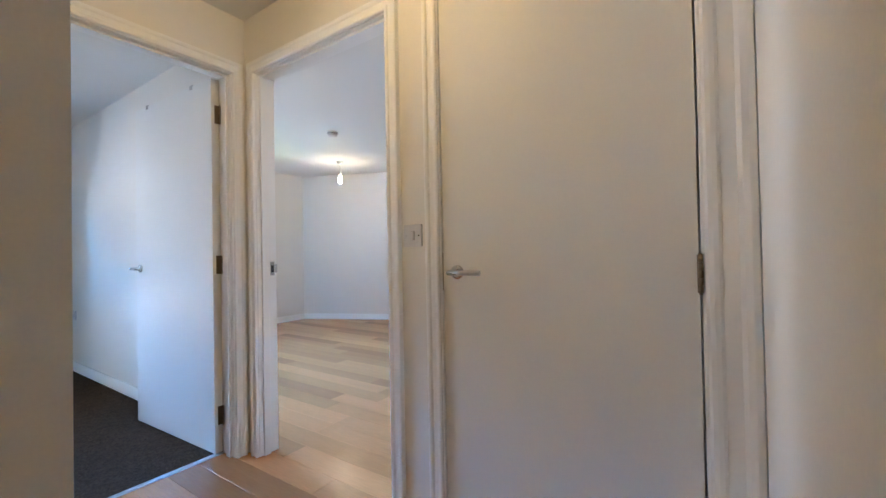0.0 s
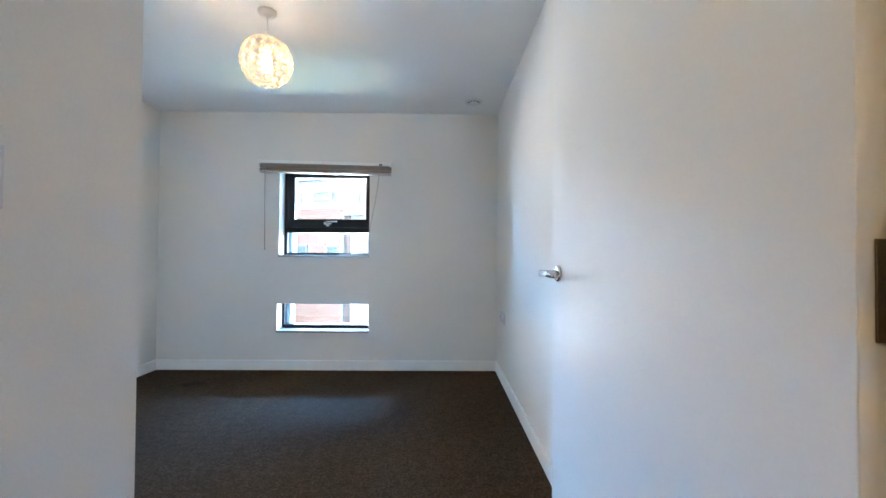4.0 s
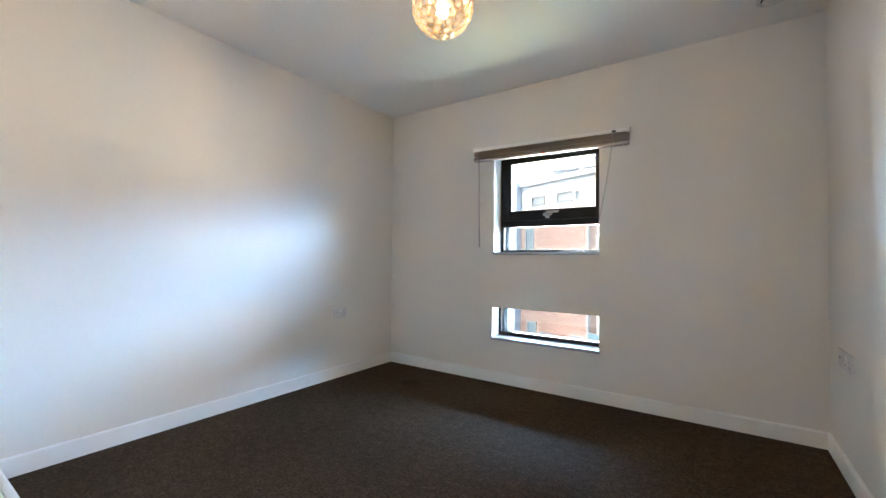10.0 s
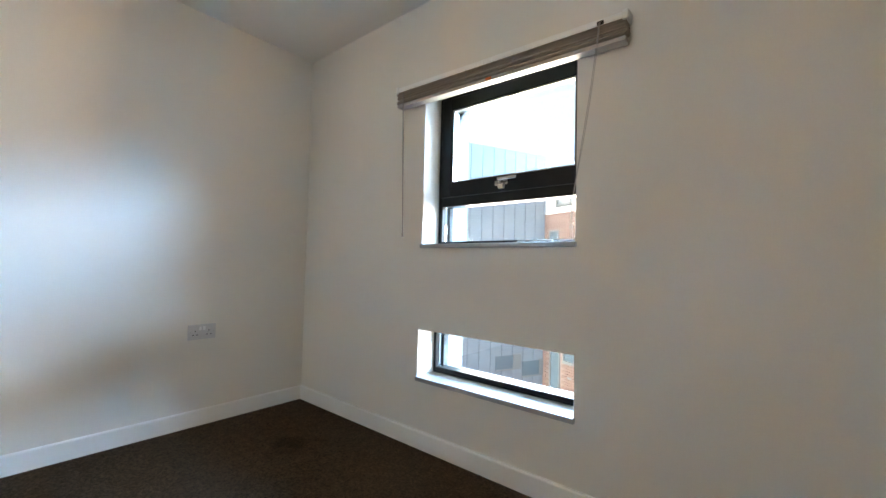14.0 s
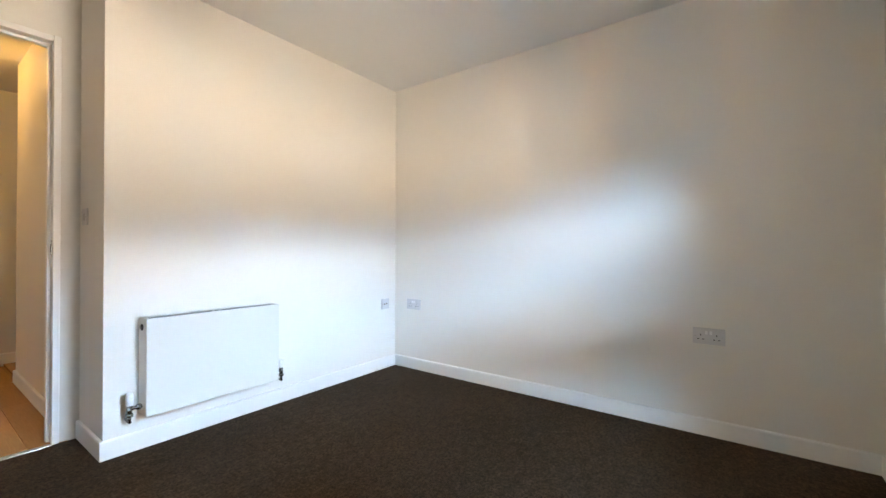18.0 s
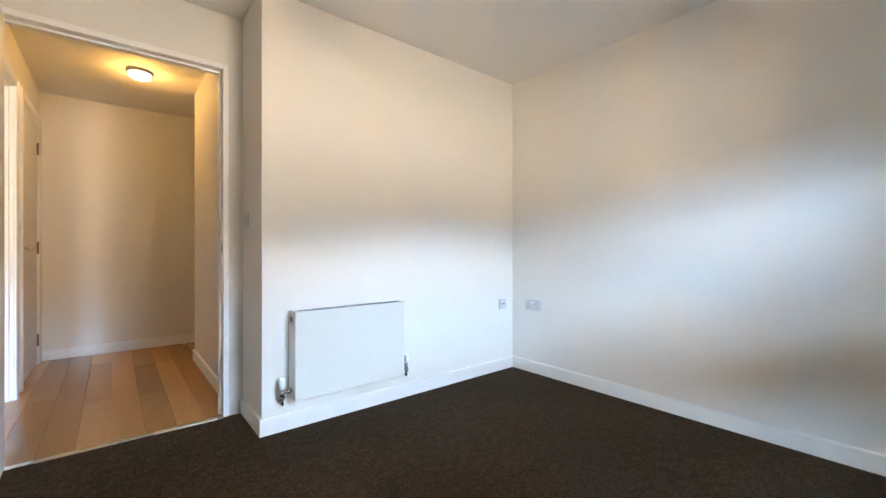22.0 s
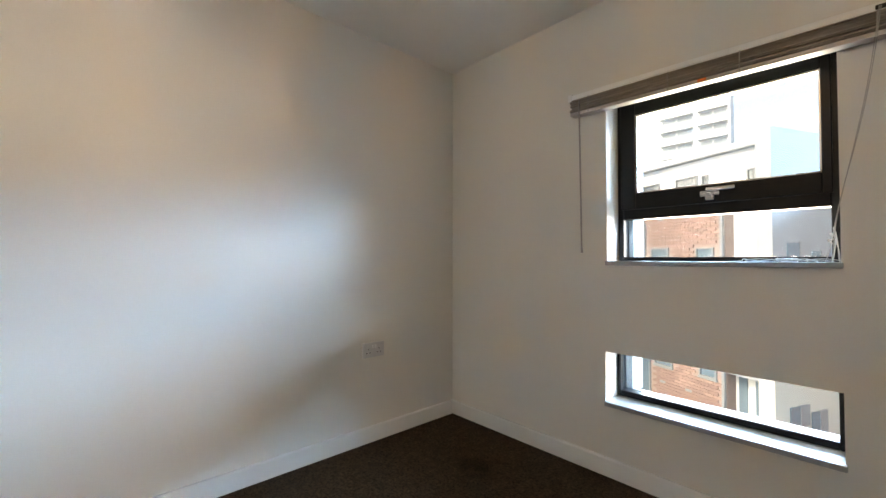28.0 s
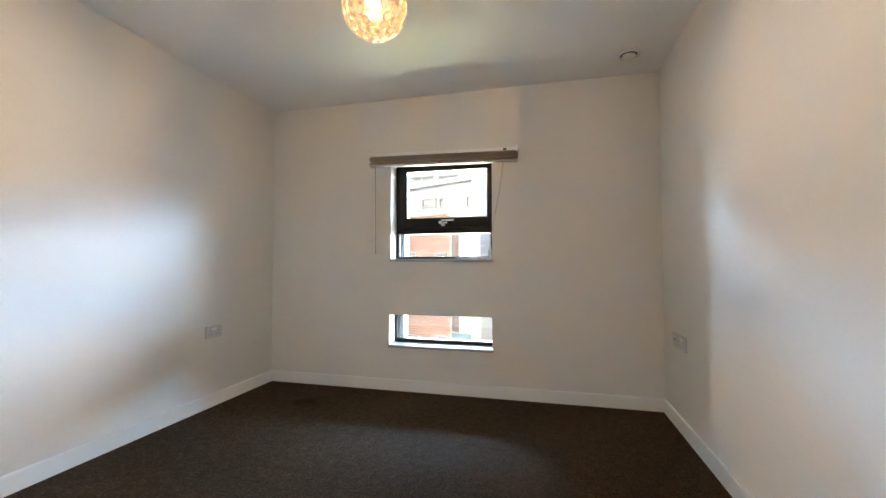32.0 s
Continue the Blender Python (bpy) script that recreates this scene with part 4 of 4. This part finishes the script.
# unseen ground, its colour made pale and warm for the light it reflects
BOUNCE_GROUND = material("pale_bounce_ground", (0.24, 0.21, 0.18), 0.9, vary=0.2, scale=0.5, fine=15, bump=0.4, depth=0.01)
GZ = -6.5
tagged(part("ground", boxed(-400, 400, -200, 600, GZ - 0.5, GZ), BOUNCE_GROUND), "unseen ground, kept pale to bounce light upward", "ground", kind="structure")

# the block opposite, turned like the living-room wall: local u runs along its courtyard face, v out of it
CX, CY = 0.37, 8.41
D1 = Vector((-0.915, 0.404, 0))
D2 = Vector((0.404, 0.915, 0))


def opposite(u0, u1, v0, v1, z0, z1, bevel=0.0):
    """A box on the opposite block: u along the courtyard face away from its corner, v into the block."""
    bm = boxed(u0, u1, v0, v1, z0, z1, bevel, 1)
    m = Matrix(((D1.x, D2.x, 0, CX), (D1.y, D2.y, 0, CY), (0, 0, 1, 0), (0, 0, 0, 1)))
    bm.transform(m)
    return bm


def glazed(parent, u0, u1, z0, z1, v, mat=DARKGLASS, name="window"):
    """A framed window on the courtyard face."""
    w = new(name)
    w.parent = parent
    bm = bmesh.new()
    for a, b, c, d in ((u0, u0 + 0.04, z0, z1), (u1 - 0.04, u1, z0, z1), (u0 + 0.04, u1 - 0.04, z0, z0 + 0.04), (u0 + 0.04, u1 - 0.04, z1 - 0.04, z1)):
        box(bm, a, b, v - 0.02, v + 0.06, c, d)
    bm.transform(Matrix(((D1.x, D2.x, 0, CX), (D1.y, D2.y, 0, CY), (0, 0, 1, 0), (0, 0, 0, 1))))
    part("frame", bm, FRAME_FAR, w)
    part("pane", opposite(u0 + 0.04, u1 - 0.04, v + 0.02, v + 0.035, z0 + 0.04, z1 - 0.04), mat, w)
    part("sill", opposite(u0 - 0.02, u1 + 0.02, v - 0.03, v + 0.02, z0 - 0.03, z0), FRAME_FAR, w)


block = tagged(base("apartment_block"), "red brick apartment block with white upper storey and grey side", "building")
part("wall", opposite(0.75, 4.6, 0.02, 7.0, GZ, 2.30), MORTAR, block, "red brick wall")
part("wall", opposite(0.0, 0.75, 0.30, 7.0, GZ, 2.30), WHITE_R, block, "white rendered bay")
part("wall", opposite(0.0, 4.6, 0.06, 7.0, 2.30, 3.43), WHITE_R, block, "white rendered upper storey")
part("parapet", opposite(-0.12, 4.75, -0.10, 7.0, 3.43, 3.47), FRAME_FAR, block, "thin dark roof edge")
part("parapet", opposite(-0.12, 4.75, -0.08, 7.0, 3.47, 3.58), WHITE_R, block, "white roof upstand")
part("downpipe", opposite(0.755, 0.825, -0.06, 0.01, GZ, 2.30, 0.01), FRAME_FAR, block, "grey rainwater pipe")
part("wall", opposite(-0.30, 0.0, -0.12, 1.90, -0.2, 3.72), GREY_R, block, "pale grey rendered side wall")
part("wall", opposite(-0.30, 0.0, -0.12, 1.90, GZ, -0.2), CREAM_R, block, "cream rendered lower side wall")
BRICK_WINDOWS = [(2.21, 2.77, 0.90, 1.36), (1.00, 1.45, 0.90, 1.34), (2.13, 2.69, -1.72, -1.30), (0.97, 1.40, -1.68, -1.20),
                 (2.94, 3.33, 0.90, 2.05), (2.82, 3.24, -2.60, -1.02)]
for u0, u1, z0, z1 in BRICK_WINDOWS:
    glazed(block, u0, u1, z0, z1, -0.005)
for u in (1.6, 2.35):
    for z in (2.06, -2.15):
        part("air_brick", opposite(u, u + 0.16, -0.014, 0.0, z, z + 0.06), FRAME_FAR, block, "small dark air brick")
for u0, u1, z0, z1 in ((1.41, 2.02, 2.78, 3.08), (2.5, 3.1, 2.78, 3.08), (1.14, 1.31, 2.77, 3.05), (0.10, 0.28, 2.67, 3.00)):
    glazed(block, u0, u1, z0, z1, 0.04)
for z in (-4.2, -1.42):
    bal = new("balcony")
    bal.parent = block
    part("slab", opposite(0.0, 0.74, -0.10, 0.30, z, z + 0.09), GREY_R, bal)
    part("guard", opposite(0.02, 0.73, -0.10, -0.08, z + 0.09, z + 0.38), BALCONY, bal, "blue-green glass balcony guard")
    part("handrail", opposite(0.0, 0.74, -0.11, -0.07, z + 0.38, z + 0.41), FRAME_FAR, bal)
    part("door", opposite(0.49, 0.67, 0.27, 0.31, z - 2.0, z - 0.05), DARKGLASS, bal)
    part("door", opposite(0.05, 0.32, 0.27, 0.31, z - 2.0, z - 0.05), DARKGLASS, bal)
# windows in the side wall, each with a dark splayed cheek
for v0, v1, z0, z1 in ((0.30, 0.97, 0.98, 1.40), (1.05, 1.55, 0.90, 1.24), (0.30, 0.85, -2.25, -1.88), (0.95, 1.41, -2.45, -2.05)):
    w = new("window")
    w.parent = block
    part("pane", opposite(-0.325, -0.30, v0, (v0 + v1) / 2, z0, z1), DARKGLASS, w)
    part("frame", opposite(-0.34, -0.30, (v0 + v1) / 2, v1, z0 - 0.03, z1 + 0.02), FRAME_FAR, w)
part("wall", opposite(-3.6, -0.30, 1.90, 7.0, GZ, 2.50), BRICK, block, "red brick rear wing")
for z0, z1 in ((1.0, 2.24), (-2.1, -1.3)):
    glazed(block, -0.64, -0.38, z0, z1, 1.88)

# single bricks of the courtyard face, where it shows in the windows
brick_mesh = mesh_of(opposite(0, 0.215, -0.008, 0.03, 0, 0.065), "brick")

wing = tagged(base("clad_wing"), "dark slate-blue wing with upright metal cladding", "building")
WX, WY = CX + D1.x * 3.54, CY + D1.y * 3.54


def wing_box(a0, a1, b0, b1, z0, z1):
    """a comes towards us along the wing's face, b goes behind it."""
    bm = boxed(a0, a1, b0, b1, z0, z1)
    bm.transform(Matrix(((-D2.x, D1.x, 0, WX), (-D2.y, D1.y, 0, WY), (0, 0, 1, 0), (0, 0, 0, 1))))
    return bm


part("wall", wing_box(0.0, 4.2, 0.03, 5.0, -3.2, 4.25), SLATE, wing)
part("wall", wing_box(0.0, 4.2, 0.10, 5.0, GZ, -3.2), WHITE_R, wing, "white rendered base")
panel_mesh = mesh_of(wing_box(0, 0.365, 0.0, 0.035, -3.2, 4.36), "cladding_panel")
panel_mesh.materials.append(SLATE)
for i in range(11):
    ob = new("cladding_panel", panel_mesh)
    ob.parent = wing
    d = Vector((-D2.x, -D2.y, 0)) * (i * 0.38)
    ob.location = d
for a0, a1, z0, z1 in ((1.12, 1.72, -2.0, -1.62), (0.16, 0.78, -2.25, -1.84)):
    w = new("window")
    w.parent = wing
    part("pane", wing_box(a0, a1, -0.012, 0.0, z0, z1), DARKGLASS, w)
    part("frame", wing_box(a0 - 0.28, a0, -0.03, 0.0, z0 - 0.03, z1 + 0.03), FRAME_FAR, w)
    part("sill", wing_box(a0, a1, -0.03, 0.0, z0 - 0.04, z0), FRAME_FAR, w)

TOWER_GREY = material("pale_grey_glazing", (0.24, 0.28, 0.32), 0.3, vary=0.08, scale=0.4, bump=0.0)
tower = tagged(base("tower_block"), "tall white tower block with rows of balconies", "building")
TY = 95.0
part("wall", boxed(-35.5, -18.0, TY, TY + 3, GZ, 48), WHITE_R, tower)
for x0, x1 in ((-30.8, -24.8), (-23.4, -18.6)):
    for i in range(17):
        z = -4 + i * 3.0
        bal = new("balcony")
        bal.parent = tower
        part("recess", boxed(x0, x1, TY - 0.04, TY - 0.01, z + 0.3, z + 2.75), TOWER_GREY, bal, "grey glazed wall behind the balcony")
        part("mullion", boxed((x0 + x1) / 2 - 0.15, (x0 + x1) / 2 + 0.15, TY - 0.12, TY - 0.04, z + 0.3, z + 2.75), WHITE_R, bal)
        part("slab", boxed(x0 - 0.2, x1 + 0.2, TY - 1.3, TY, z, z + 0.3), WHITE_R, bal)
        part("guard", boxed(x0, x1, TY - 1.3, TY - 1.22, z + 0.3, z + 1.35), TOWER_GREY, bal)

# ---------------- bricks ----------------
brick_mesh.materials.append(BRICK)
near, rest = [], []
for row in range(78):
    z = -3.3 + row * 0.075
    for k in range(17):
        u = 0.835 + (k + 0.5 * (row % 2)) * 0.225
        if u > 4.3 or any(a - 0.22 < u < c + 0.02 and p - 0.07 < z < q + 0.02 for a, c, p, q in BRICK_WINDOWS):
            continue
        (near if 0.8 < u < 2.1 and (0.9 < z < 2.3 or -2.1 < z < -0.9) else rest).append((u, z))
for u, z in near[:290]:
    ob = new("brick", brick_mesh)
    ob.parent = block
    ob.location = D1 * u + Vector((0, 0, z))
verts, faces = [], []
corner = [v.co.copy() for v in brick_mesh.vertices]
sides = [tuple(p.vertices) for p in brick_mesh.polygons]
for u, z in near[290:] + rest:
    k = len(verts)
    verts += [tuple(c + D1 * u + Vector((0, 0, z))) for c in corner]
    faces += [tuple(i + k for i in f) for f in sides]
me = bpy.data.meshes.new("brickwork")
me.from_pydata(verts, [], faces)
me.materials.append(BRICK)
ob = new("brickwork", me)
ob.parent = block
ob["kind"] = "stuff"

# ---------------- oak boards ----------------
oak_parent = bpy.data.objects["floor_hall"]
live_parent = bpy.data.objects["floor_living"]
PW, PL = 0.142, 1.15
boards = {}


def board_mesh(length, width):
    key = (round(length, 3), round(width, 3))
    if key not in boards:
        me = mesh_of(boxed(0.0005, width - 0.0005, 0.0006, length - 0.0006, -0.019, 0.0, 0.0007, 1), "floor_board")
        me.materials.append(OAK)
        boards[key] = me
    return boards[key]


def slanted_board(x, a, width):
    """A last board of a row, its end cut along the slanting wall."""
    bm = boxed(0.0005, width - 0.0005, 0.0006, 1.0, -0.019, 0.0)
    for v in bm.verts:
        if v.co.y > 0.5:
            v.co.y = AY - 0.004 + (x + v.co.x - AX) * SLANT[1] / SLANT[0] - a
    me = mesh_of(bm, "floor_board")
    me.materials.append(OAK)
    return me


rnd = random.Random(21)
x = XB + 0.045
while x < 9.0:
    low = -5.685 if x < XL else (-4.65 if x < XL + 0.8 else -6.49)
    y_end = -3.337 if x < W + 0.05 else 0.275
    cut = x + PW > AX
    if cut:
        y_end = AY + (x + PW - AX) * SLANT[1] / SLANT[0]
    y = low - rnd.uniform(0, PL * 0.8)
    while y < y_end - 0.02:
        ln = rnd.choice((0.9, 1.15, 1.35, 1.6))
        a, b = max(y, low), min(y + ln, y_end)
        last = cut and (y + ln >= y_end - 0.02)
        if b - a > 0.04 or last:
            ob = new("floor_board", slanted_board(x, a, PW) if last else board_mesh(b - a, PW))
            ob.location = (x, a, 0)
            ob.parent = oak_parent if x < XL - 0.06 else live_parent
        y += ln
    x += PW
x = 0.602
while x < XB - 0.05:
    ob = new("floor_board", board_mesh(0.85, min(PW, XB + 0.045 - x)))
    ob.location = (x, -5.685, 0)
    ob.parent = oak_parent
    x += PW
